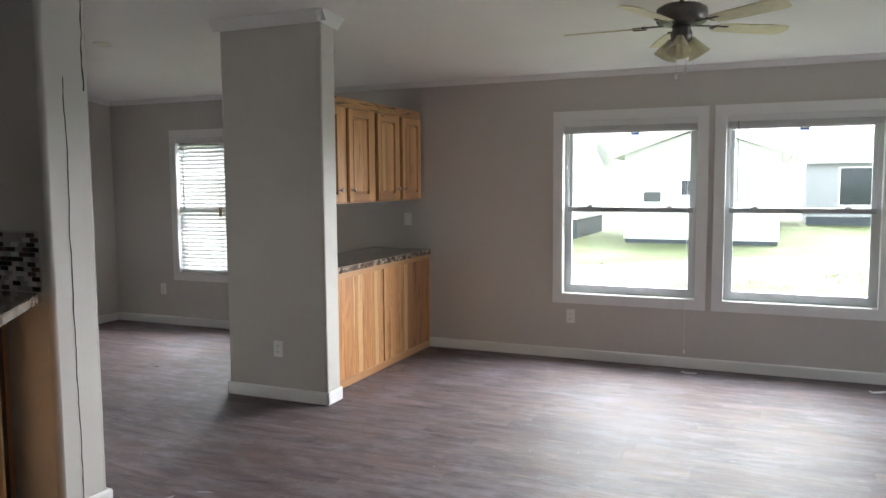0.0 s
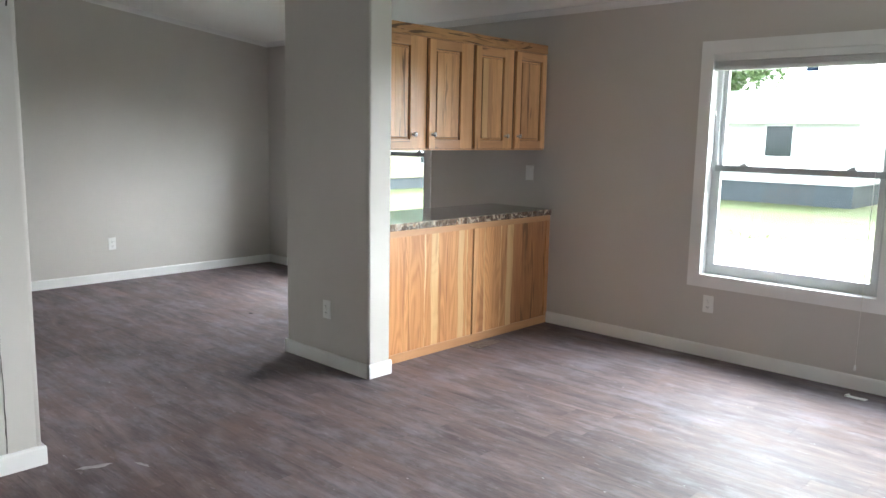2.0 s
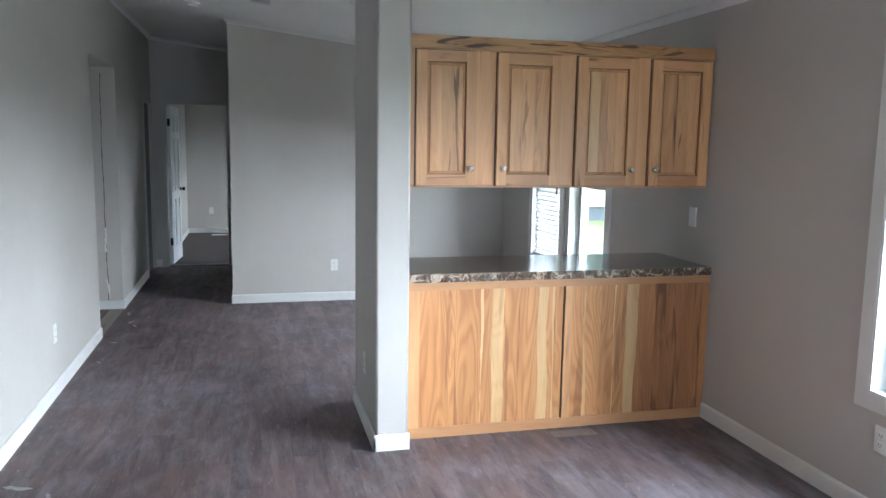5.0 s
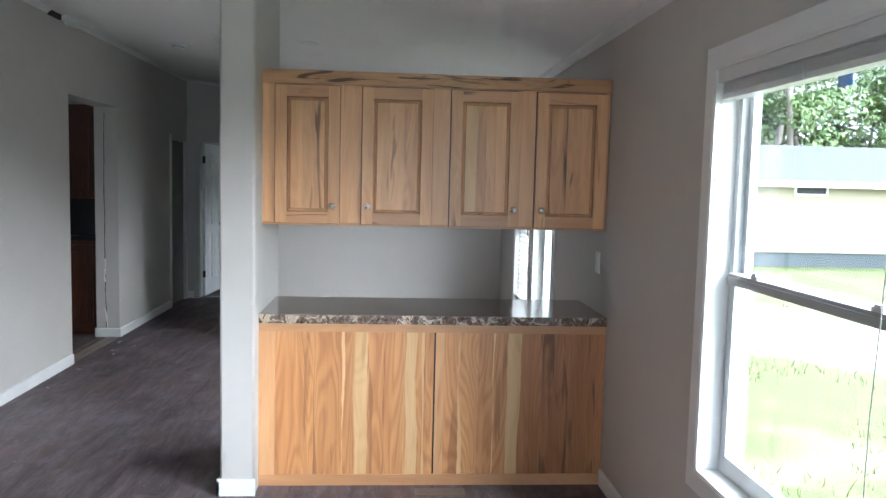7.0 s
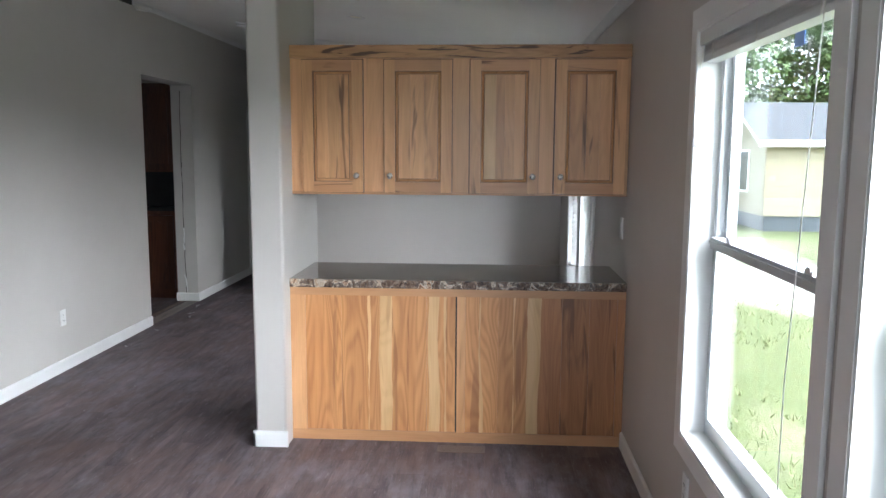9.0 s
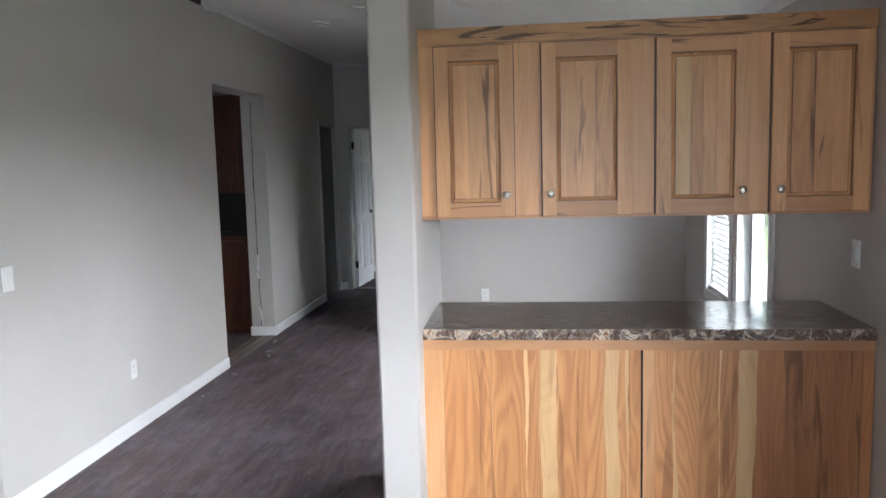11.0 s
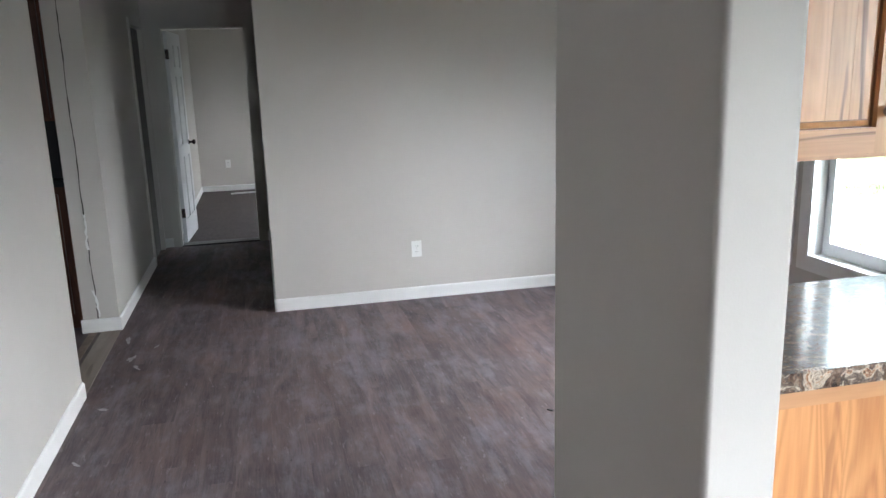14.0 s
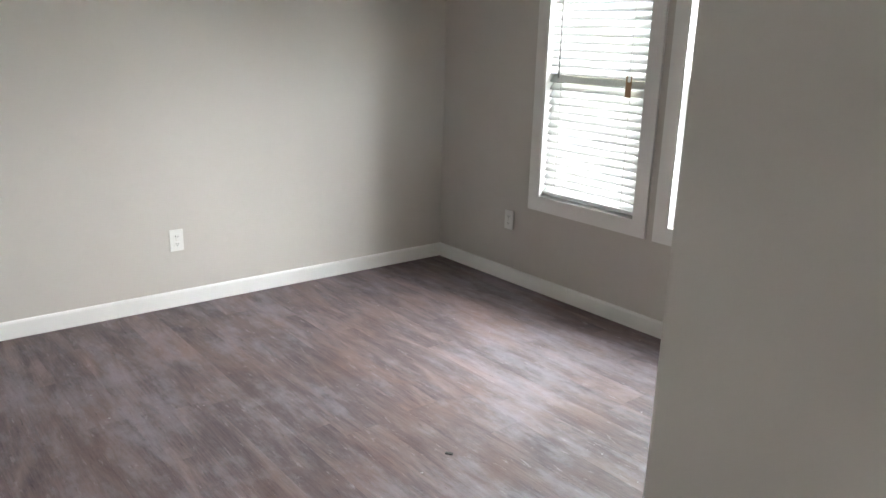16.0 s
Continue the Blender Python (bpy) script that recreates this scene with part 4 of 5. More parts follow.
def wander(y, z0, z1, n, amp):
    pts, d = [], 0.0
    for i in range(n + 1):
        d += random.uniform(-amp, amp)
        d *= 0.9
        pts.append((y + d, z0 + (z1 - z0) * i / n))
    return pts


seam("wall_seam", (-2.802, wander(RIDGE - 0.020, 0.09, 2.0, 60, 0.003)), 0.0015, CAULK, "dark split seam down the painted wall end")
seam("wall_seam", (-2.802, wander(MARR_N - 0.034, 1.95, 2.8, 30, 0.004)), 0.003, CAULK, "dark torn seam at the top of the wall end")
seam("wall_seam", (K0, wander(RIDGE - 0.005, 0.09, 2.2, 60, 0.003)), 0.0028, CAULK, "dark split seam down the doorway jamb")
seam("wall_seam", (K0 + 0.002, wander(RIDGE - 0.002, 0.55, 0.78, 8, 0.008)), 0.006, TRIM, "white torn caulk on the doorway jamb")
seam("wall_seam", (K0 + 0.002, wander(RIDGE - 0.002, 0.10, 0.28, 8, 0.01)), 0.007, TRIM, "white torn caulk on the doorway jamb")
# threshold in the kitchen doorway
H_THRESH = hickory("worn_threshold_wood", (0.30, 0.255, 0.215), (0.21, 0.175, 0.145), (0.08, 0.065, 0.055), rough=0.6, along="x", strength=0.5, rings=0.2)
th = thing("threshold", "worn bare wooden threshold strips in the kitchen doorway", "threshold", kind="structure")
part("board", boxes((K0 + 0.02, K1 - 0.003, 2.36, MARR_N + 0.004, -0.005, 0.004), b=0.002), H_THRESH, th)
part("board", boxes((K0 + 0.02, K1 - 0.003, 2.285, 2.335, -0.005, 0.003), b=0.002), RAW_WOOD, th)
part("board", boxes((K0 + 0.02, K1 - 0.003, KS, 2.283, -0.005, -0.002)), PLANK, th, "dark floor plank")
part("gap", boxes((K0 + 0.02, K1 - 0.003, 2.335, 2.36, -0.005, -0.001)), DARK, th)

# ---------------------------------------------------------------- kitchen behind the middle wall
BAR = pose(-3.10, MARR_S - 0.004, 0, 0, 0, -51)
kb = thing("base_cabinet", "natural hickory cabinet under the angled kitchen bar", "cabinet", "kitchen cabinets", BAR)
part("body", boxes((0.0, 1.02, -0.50, -0.02, 0.0, 1.018)), H_AMBER, kb)
# the two near-black boards paint the shaded recess and the gap between boards
for a, b, m, y1 in ((0.0, 0.014, H_FRAME, 0.004), (0.014, 0.13, H_SHADOW, -0.012), (0.13, 0.165, H_CREAM, 0.0), (0.165, 0.30, H_AMBER, 0.0), (0.30, 0.355, H_CREAM, 0.0), (0.355, 0.385, H_SHADOW, -0.012),
                    (0.385, 0.50, H_AMBER, 0.0), (0.50, 0.62, H_AMBER, 0.0), (0.62, 0.67, H_FRAME, 0.006), (0.67, 0.82, H_AMBER, 0.0), (0.82, 1.02, H_TAN, 0.0)):
    part("board", boxes((a, b - 0.0005, -0.02, y1, 0.0, 1.018), b=0.001, seg=1), m, kb)
kc = bmesh.new()
pts = [(-2.855, 2.21), (-4.3, 2.21), (-4.3, 1.57), (-3.55, 1.57), (-2.78, 0.90), (-2.20, 1.385)]
f = kc.faces.new([kc.verts.new((x, y, 1.018)) for x, y in pts])
ex = bmesh.ops.extrude_face_region(kc, geom=[f])
bmesh.ops.translate(kc, verts=[g for g in ex["geom"] if isinstance(g, bmesh.types.BMVert)], vec=(0, 0, 0.042))
bmesh.ops.recalc_face_normals(kc, faces=kc.faces)
bevel(kc, 0.007, 3)
solid("countertop", kc, COUNTER, "dark brown stone-pattern laminate bar top at an angle to the wall", "countertop")
kb2 = thing("base_cabinet", "natural hickory kitchen cabinet along the wall", "cabinet", "kitchen cabinets")
part("body", boxes((-4.3, -3.45, 1.62, MARR_S - 0.004, 0.0, 1.018)), H_AMBER, kb2)
ku = thing("wall_cabinet", "natural hickory wall cabinet over the kitchen counter", "cabinet", "kitchen cabinets")
part("body", boxes((-4.3, -3.475, 1.905, MARR_S - 0.002, 1.325, 2.10)), H_TAN, ku)
for a, b, m in ((1.905, 1.955, H_FRAME), (1.955, 2.05, H_AMBER), (2.05, 2.13, H_BROWN), (2.13, MARR_S - 0.002, H_AMBER)):
    part("board", boxes((-3.475, -3.457, a, b - 0.0005, 1.325, 2.10), b=0.001, seg=1), m, ku)
part("top_board", boxes((-4.3, -3.45, 1.895, MARR_S - 0.002, 2.10, 2.166), b=0.003), H_WARM_X, ku)
part("front", boxes((-4.3, -3.465, 1.885, 1.905, 1.325, 2.10), b=0.002), H_FRAME, ku)

# dark cabinet run seen through the kitchen doorway
CHERRY = hickory("red_brown_cabinet_wood", (0.13, 0.045, 0.018), (0.07, 0.022, 0.010), (0.03, 0.012, 0.006), strength=0.5)
pc = thing("base_cabinet", "dark red-brown wooden base cabinet beyond the doorway", "cabinet", "pantry cabinets")
part("body", boxes((-7.66, -6.76, 0.9, KS - 0.004, 0.0, 0.95)), CHERRY, pc)
for a, b in ((1.25, 1.66), (1.70, 2.18)):
    d = part("door", boxes((-6.76, -6.738, a, b, 0.10, 0.90), b=0.004), CHERRY, pc)
    part("panel", boxes((-6.742, -6.732, a + 0.06, b - 0.06, 0.17, 0.83), b=0.006), CHERRY, d)
solid("countertop", boxes((-7.66, -6.72, 0.9, KS - 0.004, 0.95, 0.99), b=0.006), DARK, "black countertop on the red-brown cabinet", "countertop")
pu = thing("wall_cabinet", "dark red-brown wooden wall cabinet beyond the doorway", "cabinet", "pantry cabinets")
part("body", boxes((-7.66, -6.86, 0.9, KS - 0.004, 1.36, 2.30)), CHERRY, pu)
for a, b in ((1.25, 1.66), (1.70, 2.18)):
    d = part("door", boxes((-6.86, -6.838, a, b, 1.38, 2.26), b=0.004), CHERRY, pu)
    part("panel", boxes((-6.842, -6.832, a + 0.06, b - 0.06, 1.45, 2.19), b=0.006), CHERRY, d)
oven = thing("microwave", "black appliance between the dark cabinets", "appliance")
part("body", boxes((-7.66, -6.90, 1.0, KS - 0.004, 0.99, 1.36), b=0.006), DARK, oven)

# ---------------------------------------------------------------- hall and bedroom doors


def casing(name, pieces, label):
    t = thing(name, label, "door frame", kind="structure")
    for p in pieces:
        part("casing", boxes(p, b=0.004), WALL_PAINT if name.endswith("2") else TRIM_GREY, t)
    return t


TRIM_GREY = grainy("greige_door_casing", (0.56, 0.545, 0.51), 0.5, 0.03, 3, 0.1)
W = 0.068
XH = -9.22
casing("door_frame_1", [(XH, XH + 0.016, HD0 - W, HD0, 0, HDZ + W), (XH, XH + 0.016, HD1, HD1 + W, 0, HDZ + W), (XH, XH + 0.016, HD0, HD1, HDZ, HDZ + W),
                        (XH - 0.12, XH, HD0, HD0 + 0.012, 0, HDZ), (XH - 0.12, XH, HD1 - 0.012, HD1, 0, HDZ), (XH - 0.12, XH, HD0 + 0.012, HD1 - 0.012, HDZ - 0.012, HDZ)],
       "greige painted casing round the bedroom doorway")
casing("door_frame_2", [(D0 - 0.05, D0, MARR_N, MARR_N + 0.014, 0, 2.11), (D1, D1 + 0.05, MARR_N, MARR_N + 0.014, 0, 2.11), (D0, D1, MARR_N, MARR_N + 0.014, 2.06, 2.11)],
       "greige casing round the dark side doorway")
cl = thing("door_2", "dark closed side door in the hall", "door", kind="structure")
part("slab", boxes((D0 + 0.004, D1 - 0.004, MARR_N - 0.060, MARR_N - 0.025, 0.01, 2.05), b=0.003), grainy("dark_brown_door", (0.07, 0.062, 0.055), 0.5, 0.1, 4), cl)
part("panel", boxes((D0 + 0.12, D1 - 0.12, MARR_N - 0.03, MARR_N - 0.018, 1.2, 1.9), b=0.006), grainy("dark_brown_door_panel", (0.075, 0.066, 0.06), 0.5, 0.1, 4), cl)

door = thing("door_1", "white six-panel interior door standing open into the bedroom", "door", m=pose(-9.335, HD0 + 0.016, 0.012, 0, 0, 176.3), kind="structure")
DW, DT, DH = 0.735, 0.035, 2.04


def door_leaf():
    bm = bmesh.new()
    st, mid = 0.105, 0.09
    pw = (DW - 2 * st - mid) / 2
    cols = [(st, st + pw), (st + pw + mid, DW - st)]
    rows = [(0.22, 0.83), (0.95, 1.62), (1.71, 1.92)]
    # stiles and rails round sunk panels
    box(bm, 0, st, -DT, 0, 0, DH)
    box(bm, DW - st, DW, -DT, 0, 0, DH)
    box(bm, st + pw, st + pw + mid, -DT, 0, 0.0, DH)
    for x0, x1 in cols:
        zs = [0.0] + [z for r in rows for z in r] + [DH]
        for a, b in zip(zs[::2], zs[1::2]):
            box(bm, x0, x1, -DT, 0, a, b)
    bevel(bm, 0.004, 2)
    return bm, cols, rows


bm, cols, rows = door_leaf()
leaf = part("leaf", bm, DOOR_WHITE, door)
for x0, x1 in cols:
    for z0, z1 in rows:
        part("panel", boxes((x0 - 0.002, x1 + 0.002, -DT + 0.010, -0.010, z0 - 0.002, z1 + 0.002), (x0 + 0.03, x1 - 0.03, -DT + 0.004, -0.004, z0 + 0.03, z1 - 0.03), b=0.006), DOOR_WHITE, door)
for s in (-1, 1):
    y = 0.0 if s > 0 else -DT
    kb = lathe([(0.026, 0), (0.026, 0.006), (0.011, 0.010), (0.010, 0.034), (0.022, 0.042), (0.027, 0.054), (0.022, 0.066), (0.006, 0.070)], 20, "y")
    if s > 0:
        bmesh.ops.rotate(kb, verts=kb.verts, matrix=Matrix.Rotation(math.pi, 3, "Z"))
    part("knob", shift(kb, DW - 0.06, y, 0.945), BRONZE, door, "dark bronze door knob")
for z in (0.25, 1.78):
    part("hinge", boxes((-0.012, 0.0, -DT - 0.003, -DT + 0.03, z, z + 0.09), b=0.002), BRONZE, door)
solid("transition_strip", boxes((-9.36, -9.20, HD0 + 0.012, HD1 - 0.012, -0.002, 0.009), b=0.004), grainy("dark_transition_strip", (0.05, 0.045, 0.045), 0.4, 0.2, 20), "dark floor transition strip in the bedroom doorway", "strip")
solid("carpet", boxes((WEST, -9.35, 2.58, NORTH, -0.006, 0.008)), CARPET, "brown grey cut-pile bedroom carpet", "carpet", kind="structure")
ws = boxes((-0.24, 0.24, -0.03, 0.03, 0, 0.012), b=0.002)
solid("trim_board", ws, TRIM, "loose white trim board lying on the carpet", "board", m=pose(-12.62, 3.24, 0.009, 0, 0, 96))
ws = boxes((-0.16, 0.16, -0.02, 0.02, 0, 0.01), b=0.002)
solid("trim_board", ws, TRIM, "short white trim offcut lying on another board", "board", m=pose(-12.50, 3.36, 0.022, 0, 2, 82))

# ---------------------------------------------------------------- floor registers and litter
for x, y, rz in ((-0.50, 6.12, -12), (0.81, 6.04, 20)):
    sc = bmesh.new()
    box(sc, -0.055, 0.055, -0.02, 0.02, 0.0, 0.003)
    box(sc, -0.062, -0.05, -0.022, 0.022, 0.0, 0.012)
    bevel(sc, 0.0012, 1)
    solid("blind_bracket", sc, PLASTIC, "white plastic blind bracket lying on the floor", "bracket", "blind brackets", m=pose(x, y, 0.001, 0, -4, rz))
fr = thing("floor_vent", "brown metal floor register in front of the cabinet", "vent", "floor vents", pose(-2.735, 5.42, 0.001, 0, 0, 90))
VENT_BROWN = grainy("brown_register_metal", (0.16, 0.12, 0.10), 0.4, 0.1, 20)
part("frame", boxes((-0.13, 0.13, -0.045, -0.036, 0, 0.004), (-0.13, 0.13, 0.036, 0.045, 0, 0.004), (-0.13, -0.12, -0.036, 0.036, 0, 0.004), (0.12, 0.13, -0.036, 0.036, 0, 0.004), b=0.001, seg=1), VENT_BROWN, fr)
for i in range(7):
    part("slat", boxes((-0.12, 0.12, -0.033 + 0.010 * i, -0.027 + 0.010 * i, 0.0, 0.003)), VENT_BROWN, fr)
part("well", boxes((-0.12, 0.12, -0.036, 0.036, -0.0008, 0.0005)), DARK, fr)


SMEAR = grainy("dried_joint_compound", (0.36, 0.345, 0.35), 0.85, 0.25, 30, 0.4)


def smear(x, y, length, width, turn, seed):
    """A thin uneven skin of dried joint compound, thicker in the middle."""
    rnd = random.Random(seed)
    bm = bmesh.new()
    n = 14
    rim = []
    for i in range(n):
        a = 2 * math.pi * i / n
        k = rnd.uniform(0.45, 1.1)
        rim.append(bm.verts.new((length / 2 * k * math.cos(a), width / 2 * k * math.sin(a), 0.0002)))
    mid = [bm.verts.new((v.co.x * 0.55, v.co.y * 0.55, 0.0011)) for v in rim]
    for i in range(n):
        bm.faces.new((rim[i], rim[(i + 1) % n], mid[(i + 1) % n], mid[i]))
    bm.faces.new(mid)
    bm.faces.new(rim[::-1])
    solid("plaster_smear", bm, SMEAR, "thin grey-white smear of dried joint compound on the floor", "debris", "plaster smears", m=pose(x, y, 0.0004, 0, 0, turn))


for k, (x, y, length, width, turn) in enumerate(((-6.38, 2.56, 0.16, 0.035, 8), (-6.02, 2.63, 0.13, 0.05, -15), (-5.86, 2.68, 0.10, 0.03, 25), (-5.30, 2.60, 0.09, 0.03, 60),
                                                 (-4.72, 2.60, 0.08, 0.025, 40), (-6.2, 2.75, 0.07, 0.02, -30), (-2.62, 2.62, 0.16, 0.05, 70), (-2.50, 2.78, 0.12, 0.03, 20))):
    smear(x, y, length, width, turn, k)


def crumbs():
    bm = bmesh.new()
    rnd = random.Random(5)
    for i in range(190):
        x, y = rnd.uniform(-6.6, 1.5), rnd.uniform(2.55, 6.25)
        if CX0 - 0.03 < x < CX1 + 0.03 and CY0 - 0.03 < y or (-3.5 < x < -2.8 and y > 4.2):
            continue
        s = rnd.choice((0.0012, 0.0015, 0.002, 0.002, 0.003))
        z = 0.0005
        a = rnd.uniform(0, 3.14)
        m = Matrix.Rotation(a, 3, "Z")
        v, _ = box(bm, -s * rnd.uniform(.8, 2.2), s, -s * .7, s * .7, 0, s * .5)
        for q in v:
            q.co = m @ q.co + Vector((x, y, z))
    return bm


tagged(part("drywall_crumbs", crumbs(), SMEAR), "scattered white drywall crumbs and dust specks on the floor", "debris", kind="stuff")
solid("wood_chip", boxes((-0.014, 0.014, -0.006, 0.006, 0, 0.005), b=0.002), DARK, "dark wood chip lying on the plank floor", "debris", m=pose(-4.644, 4.715, 0.0005, 0, 0, 35))

# ---------------------------------------------------------------- outdoors


def siding(name, color):
    """Horizontal lap siding, with a faint shadow line at each lap."""
    n = Nodes(name, 0.6)
    g = n.node("ShaderNodeNewGeometry")
    w = n.node("ShaderNodeTexWave", Scale=1.6)
    w.wave_type, w.bands_direction, w.wave_profile = "BANDS", "Z", "SAW"
    n.link(g.outputs["Position"], w.inputs["Vector"])
    f = n.noise(g.outputs["Position"], 1.2, 4)
    n.color(n.ramp(f, [(0.3, tuple(c * 0.94 for c in color)), (0.7, color)]))
    n.bump(w.outputs["Fac"], 0.6, 0.03)
    return n.mat


BEIGE = siding("cream_siding", (0.29, 0.26, 0.18))
WHITE_S = siding("white_siding", (0.62, 0.62, 0.60))
GREY_S = siding("grey_siding", (0.36, 0.36, 0.37))
SHINGLE = grainy("grey_shingle_roof", (0.045, 0.048, 0.055), 0.85, 0.2, 4, 0.6, 30)
SHINGLE_L = grainy("pale_shingle_roof", (0.20, 0.20, 0.21), 0.85, 0.15, 4, 0.6, 30)
SKIRT = grainy("dark_vinyl_skirting", (0.055, 0.065, 0.075), 0.6, 0.15, 2)
WIN_DARK = grainy("dark_window_glass", (0.03, 0.035, 0.04), 0.08, 0.1)


def house(x0, x1, y0, y1, eave, ridge, along, wall_m, roof_m, windows, label, over=0.35, skirt=0.45):
    """A manufactured home: skirting, walls, gabled roof, fascia and windows (side, place, width, z0, z1)."""
    h = thing("house", label, "house", "neighbouring houses", pose((x0 + x1) / 2, (y0 + y1) / 2, GRADE))
    cx, cy, hx, hy = (x0 + x1) / 2, (y0 + y1) / 2, (x1 - x0) / 2, (y1 - y0) / 2
    part("skirting", boxes((-hx + .05, hx - .05, -hy + .05, hy - .05, -0.02, skirt)), SKIRT, h)
    wb = bmesh.new()
    e, r = eave - GRADE, ridge - GRADE
    box(wb, -hx, hx, -hy, hy, skirt, e)
    gable = [(-hx, 0), (hx, 0)] if along == "x" else [(0, -hy), (0, hy)]
    base = [[(-hx, -hy), (-hx, hy)], [(hx, -hy), (hx, hy)]] if along == "x" else [[(-hx, -hy), (hx, -hy)], [(-hx, hy), (hx, hy)]]
    for (gx, gy), (p, q) in zip(gable, base):
        wb.faces.new([wb.verts.new((*p, e)), wb.verts.new((*q, e)), wb.verts.new((gx, gy, r - 0.06))])
    part("wall", wb, wall_m, h)
    rb = bmesh.new()
    t = 0.12
    for s in (-1, 1):
        if along == "x":
            drop = over * (r - e) / hy
            q = [(-hx - over, 0, r), (hx + over, 0, r), (hx + over, s * (hy + over), e - drop), (-hx - over, s * (hy + over), e - drop)]
        else:
            drop = over * (r - e) / hx
            q = [(0, -hy - over, r), (0, hy + over, r), (s * (hx + over), hy + over, e - drop), (s * (hx + over), -hy - over, e - drop)]
        a = [rb.verts.new(p) for p in q]
        b = [rb.verts.new((p[0], p[1], p[2] + t)) for p in q]
        rb.faces.new(a); rb.faces.new(b)
        for i in range(4):
            rb.faces.new((a[i], a[(i + 1) % 4], b[(i + 1) % 4], b[i]))
    bmesh.ops.recalc_face_normals(rb, faces=rb.faces)
    roof = part("roof", rb, roof_m, h)
    roof.data.materials.append(TRIM)
    for p in roof.data.polygons:
        p.material_index = 0 if p.normal.z > 0.4 else 1
    for s in (-1, 1):
        if along == "x":
            f = boxes((-hx - over, hx + over, s * (hy + over) - 0.02, s * (hy + over) + 0.02, e - drop - 0.06, e - drop + 0.13), b=0.01, seg=1)
        else:
            f = boxes((s * (hx + over) - 0.02, s * (hx + over) + 0.02, -hy - over, hy + over, e - drop - 0.06, e - drop + 0.13), b=0.01, seg=1)
        part("fascia", f, TRIM, h)
    for side, p, w, z0, z1 in windows:
        z0, z1 = z0 - GRADE, z1 - GRADE
        def slab(d0, d1, grow):
            if side in "ew":
                s = 1 if side == "e" else -1
                xa, xb = sorted((s * (hx + d0), s * (hx + d1)))
                return (xa, xb, p - cy - w / 2 - grow, p - cy + w / 2 + grow, z0 - grow, z1 + grow)
            s = 1 if side == "n" else -1
            ya, yb = sorted((s * (hy + d0), s * (hy + d1)))
            return (p - cx - w / 2 - grow, p - cx + w / 2 + grow, ya, yb, z0 - grow, z1 + grow)
        wf = part("window", boxes(slab(-0.01, 0.03, 0.07), b=0.006, seg=1), TRIM, h)
        part("pane", boxes(slab(0.03, 0.04, 0.0)), WIN_DARK, wf)
    return h


house(-26.5, -22.0, 13.7, 33.0, 1.98, 3.05, "y", BEIGE, SHINGLE, [("e", 18.28, 0.95, 1.55, 1.78), ("e", 24.5, 1.0, 0.3, 1.6), ("e", 29, 1.0, 0.3, 1.6), ("s", -24, 1.0, 0.4, 1.6)], "long cream manufactured home with dark skirting and a grey roof")
house(-4.9, 0.32, 28.2, 46.0, 2.45, 3.35, "y", WHITE_S, SHINGLE_L, [("s", -2.64, 0.5, 1.0, 1.5), ("s", -3.9, 0.6, 0.75, 1.1), ("e", 33, 1.0, 0.5, 1.7)], "white manufactured home standing end-on in the yard", skirt=0.15)
house(-17.5, -6.9, 29.5, 34.5, 2.3, 3.3, "x", WHITE_S, SHINGLE_L, [("s", -9.5, 0.9, 0.95, 2.0), ("s", -13.0, 0.9, 0.95, 2.0)], "white manufactured home with dark skirting across the lawn", skirt=0.75)
house(1.6, 12.5, 42.0, 48.0, 2.5, 3.75, "x", GREY_S, SHINGLE_L, [("s", 4.0, 1.8, 0.26, 2.04), ("s", 8.0, 1.2, 0.5, 2.0)], "grey sided house with a pale shingle roof and white window", skirt=0.4)

LEAF = Nodes("tree_leaves", 0.6)
li = LEAF.node("ShaderNodeNewGeometry")
LEAF.color(LEAF.ramp(li.outputs["Random Per Island"], [(0.0, (0.045, 0.085, 0.022)), (0.5, (0.08, 0.135, 0.035)), (1.0, (0.13, 0.19, 0.06))]))
LEAF = LEAF.mat
BARK = grainy("grey_bark", (0.15, 0.13, 0.11), 0.9, 0.3, 8, 0.8, 40)


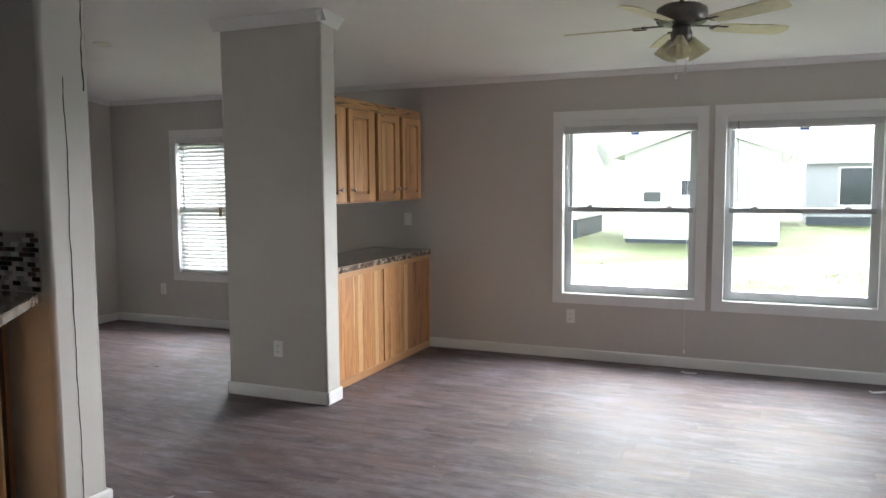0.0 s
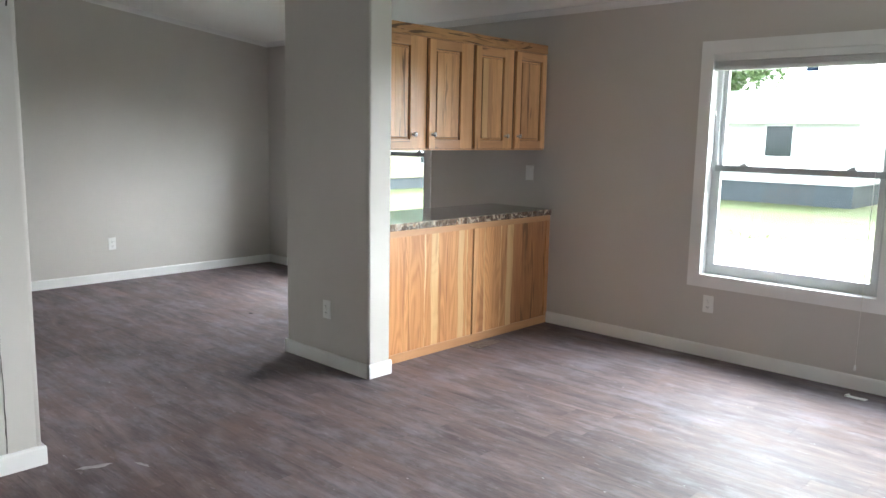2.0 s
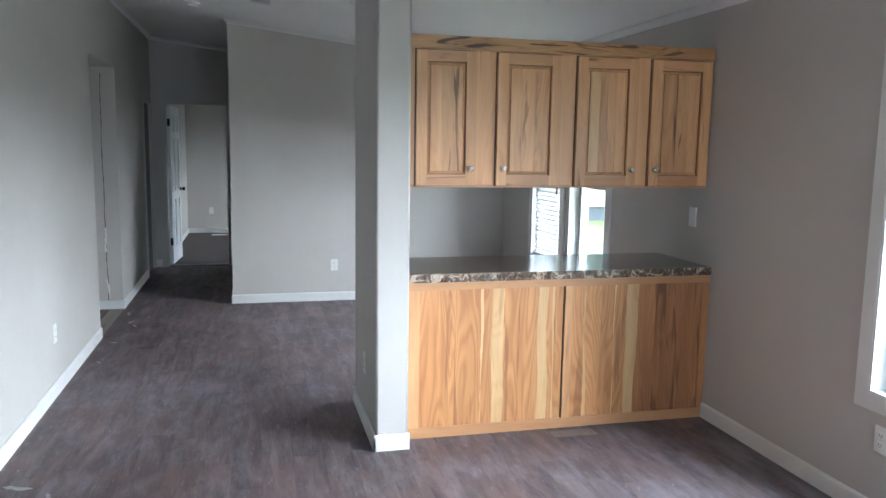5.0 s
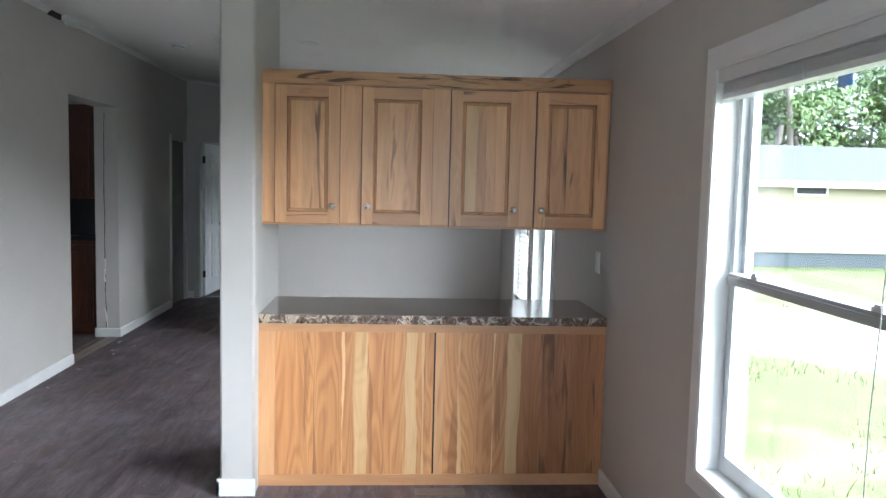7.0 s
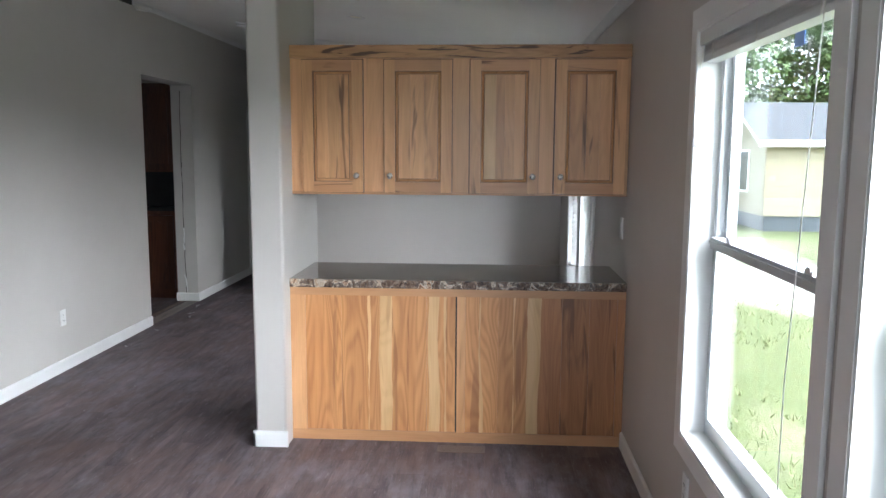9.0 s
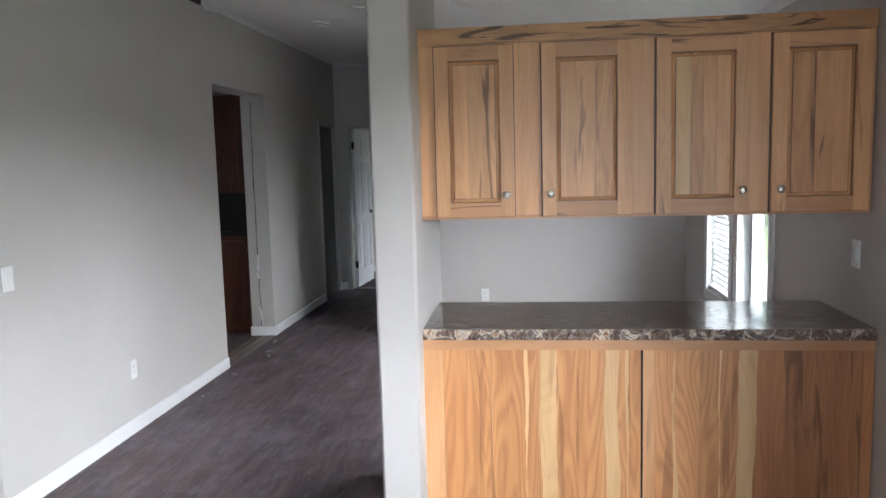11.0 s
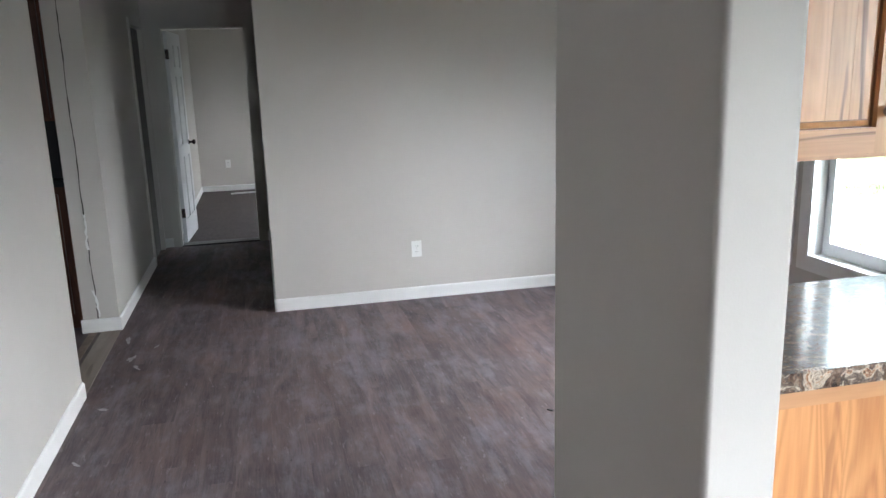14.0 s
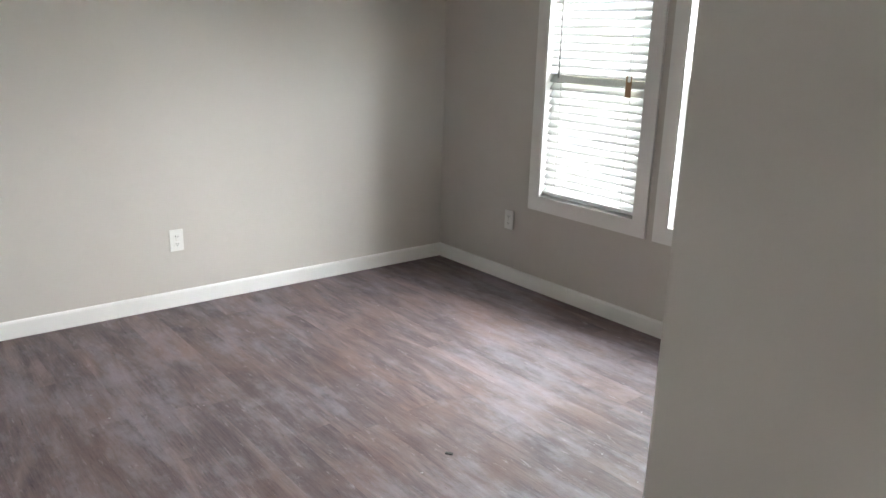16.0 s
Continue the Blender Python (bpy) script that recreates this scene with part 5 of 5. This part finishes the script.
def tree_meshes(seed, height):
    rnd = random.Random(seed)
    tb = bmesh.new()

    def limb(p, q, r0, r1, n=7):
        p, q = Vector(p), Vector(q)
        d = (q - p).normalized()
        s = d.orthogonal().normalized()
        u = d.cross(s)
        ra = [tb.verts.new(p + r0 * (s * math.cos(6.283 * k / n) + u * math.sin(6.283 * k / n))) for k in range(n)]
        rb = [tb.verts.new(q + r1 * (s * math.cos(6.283 * k / n) + u * math.sin(6.283 * k / n))) for k in range(n)]
        for k in range(n):
            tb.faces.new((ra[k], ra[(k + 1) % n], rb[(k + 1) % n], rb[k])).smooth = True
        tb.faces.new(rb)

    tips = []
    p, r = Vector((0, 0, -0.1)), 0.22
    for i in range(5):
        q = p + Vector((rnd.uniform(-.3, .3), rnd.uniform(-.3, .3), height / 5.5))
        limb(p, q, r, r * 0.76)
        if i >= 1:
            for k in range(4):
                a = rnd.uniform(0, 6.28)
                L = height * rnd.uniform(0.16, 0.30) * (1.1 - i * 0.12)
                t = q + Vector((math.cos(a) * L, math.sin(a) * L, L * rnd.uniform(0.1, 0.7)))
                limb(q, t, r * 0.35, 0.02, 5)
                tips += [t, q.lerp(t, 0.6)]
        p, r = q, r * 0.76
    tips.append(p)
    verts, faces = [], []
    for t in tips:
        for k in range(5):
            c = t + Vector((rnd.gauss(0, .55), rnd.gauss(0, .55), rnd.gauss(0, .45)))
            rad = rnd.uniform(0.35, 0.8)
            for j in range(34):
                o = Vector((rnd.gauss(0, 1), rnd.gauss(0, 1), rnd.gauss(0, .8))).normalized() * rad * rnd.uniform(.55, 1)
                s = rnd.uniform(0.07, 0.15)
                u = Vector((rnd.gauss(0, 1), rnd.gauss(0, 1), rnd.gauss(0, 1))).normalized()
                w = u.orthogonal().normalized()
                b = c + o
                i0 = len(verts)
                verts += [b - u * s, b + w * s * .6, b + u * s, b - w * s * .6]
                faces.append((i0, i0 + 1, i0 + 2, i0 + 3))
    me = bpy.data.meshes.new("crown")
    me.from_pydata([tuple(v) for v in verts], [], faces)
    me.materials.append(LEAF)
    return mesh_of("trunk", tb, BARK), me


TREES = [tree_meshes(s, h) for s, h in ((1, 9.0), (2, 10.5), (3, 8.2))]
rt = random.Random(11)
spots = [(-30 + rt.uniform(-2, 1), 10 + 2.7 * i + rt.uniform(-.8, .8)) for i in range(13)] + [(-35 + rt.uniform(-2, 2), 9 + 3.6 * i) for i in range(11)] + \
        [(-27 + 2.0 * i, 44 + rt.uniform(-2, 3)) for i in range(6)]
for i, (x, y) in enumerate(spots):
    tr = thing("tree", "leafy green deciduous tree behind the neighbouring houses", "tree", "trees", pose(x, y, GRADE, 0, 0, rt.uniform(0, 360)))
    s = rt.uniform(0.85, 1.15)
    for name, me in zip(("trunk", "crown"), TREES[i % 3]):
        o = new(name, me)
        o.parent = tr
        o.scale = (s, s, s)
up = thing("utility_pole", "weathered wooden utility pole in front of the trees", "pole", m=pose(-28.6, 21.3, GRADE, 2, -3, 0))
part("post", lathe([(0.15, -0.1), (0.13, 3.0), (0.11, 8.0)], 12), BARK, up)

# tufts of grass close to the house


def tufts():
    rnd = random.Random(8)
    verts, faces = [], []
    for i in range(5200):
        x, y = rnd.uniform(-14, 3), 6.6 + 14 * rnd.random() ** 1.7
        if abs(y - 0.88 * x - 21.6) < 2.0 and rnd.random() < 0.9:
            continue
        if noise.noise(Vector((x * .5, y * .5, 3))) < -0.12:
            continue
        for k in range(3):
            a, L = rnd.uniform(0, 6.28), rnd.uniform(0.03, 0.10)
            bx, by = x + rnd.gauss(0, .05), y + rnd.gauss(0, .05)
            dx, dy = math.cos(a) * 0.008, math.sin(a) * 0.008
            lx, ly = rnd.gauss(0, .035), rnd.gauss(0, .035)
            i0 = len(verts)
            verts += [(bx - dx, by - dy, GRADE - .005), (bx + dx, by + dy, GRADE - .005), (bx + lx, by + ly, GRADE + L)]
            faces.append((i0, i0 + 1, i0 + 2))
    me = bpy.data.meshes.new("grass")
    me.from_pydata(verts, [], faces)
    g = Nodes("grass_blades", 0.7)
    gi = g.node("ShaderNodeNewGeometry")
    g.color(g.ramp(gi.outputs["Random Per Island"], [(0.0, (0.10, 0.13, 0.04)), (0.6, (0.145, 0.175, 0.06)), (1.0, (0.24, 0.225, 0.12))]))
    me.materials.append(g.mat)
    return me


tagged(new("grass", tufts()), "short uneven lawn grass outside the windows", "grass", kind="stuff")

# ---------------------------------------------------------------- mosaic backsplash
TILES = [grainy("tile_" + n, c, r, 0.1, 30, 0.1) for n, c, r in (("black", (0.018, 0.016, 0.016), 0.12), ("brown", (0.10, 0.065, 0.05), 0.18), ("grey", (0.33, 0.31, 0.30), 0.25), ("pale", (0.50, 0.48, 0.46), 0.3))]
GROUT = grainy("pale_grout", (0.42, 0.40, 0.38), 0.85, 0.08, 20)
splash = thing("backsplash", "black, brown and grey glass mosaic tile backsplash", "backsplash", kind="structure")
S0, S1, SZ0, SZ1 = -4.3, -2.858, 1.062, 1.33
part("grout", boxes((S0, S1, MARR_S - 0.004, MARR_S, SZ0, SZ1)), GROUT, splash)
TW, TH = 0.0485, 0.0215
tile_me = [mesh_of("tile", boxes((0, TW - 0.002, -0.0075, -0.003, 0, TH - 0.002), b=0.0008, seg=1), m) for m in TILES]
rm = random.Random(21)
rows_n = int((SZ1 - SZ0) / TH)
rest = [bmesh.new() for _ in TILES]
count = 0
for r in range(rows_n):
    x = S1 - TW - 0.002 - (TW / 2 if r % 2 else 0)
    while x > S0:
        k = rm.choice((0, 0, 0, 1, 1, 2, 2, 2, 3, 3, 3))
        if x > -3.85 and count < 300:
            t = new("tile", tile_me[k])
            t.parent = splash
            t.location = (x, MARR_S, SZ0 + 0.003 + r * TH)
            count += 1
        else:
            box(rest[k], x, x + TW - 0.002, MARR_S - 0.0075, MARR_S - 0.003, SZ0 + 0.003 + r * TH, SZ0 + 0.001 + (r + 1) * TH)
        x -= TW
for b, m in zip(rest, TILES):
    tagged(part("tiles", b, m, splash), kind="stuff")

# ---------------------------------------------------------------- plank floor
PL, PW = 1.22, 0.152


def plank_me(length, width):
    return mesh_of("plank", boxes((0, length - 0.0007, 0, width - 0.0007, -0.006, 0.0), b=0.0009, seg=1), PLANK)


cache = {}
other = bmesh.new()
count = 0
rp = random.Random(4)
y = SOUTH
while y < NORTH - 0.001:
    w = min(PW, NORTH - y)
    x = -9.35 - rp.uniform(0, PL)
    while x < EAST:
        a, b = max(x, -9.35), min(x + PL, EAST)
        if b - a > 0.02:
            near = 2.45 < y < 6.3 and a < 1.6 and b > -7.0
            if near and count < 300:
                key = (round(b - a, 3), round(w, 3))
                if key not in cache:
                    cache[key] = plank_me(*key)
                p = new("plank", cache[key])
                p.parent = floor
                p.location = (a, y, 0)
                count += 1
            else:
                box(other, a, b - 0.0007, y, y + w - 0.0007, -0.006, 0.0)
        x += PL
    y += PW
tagged(part("planks", other, PLANK, floor), kind="stuff")
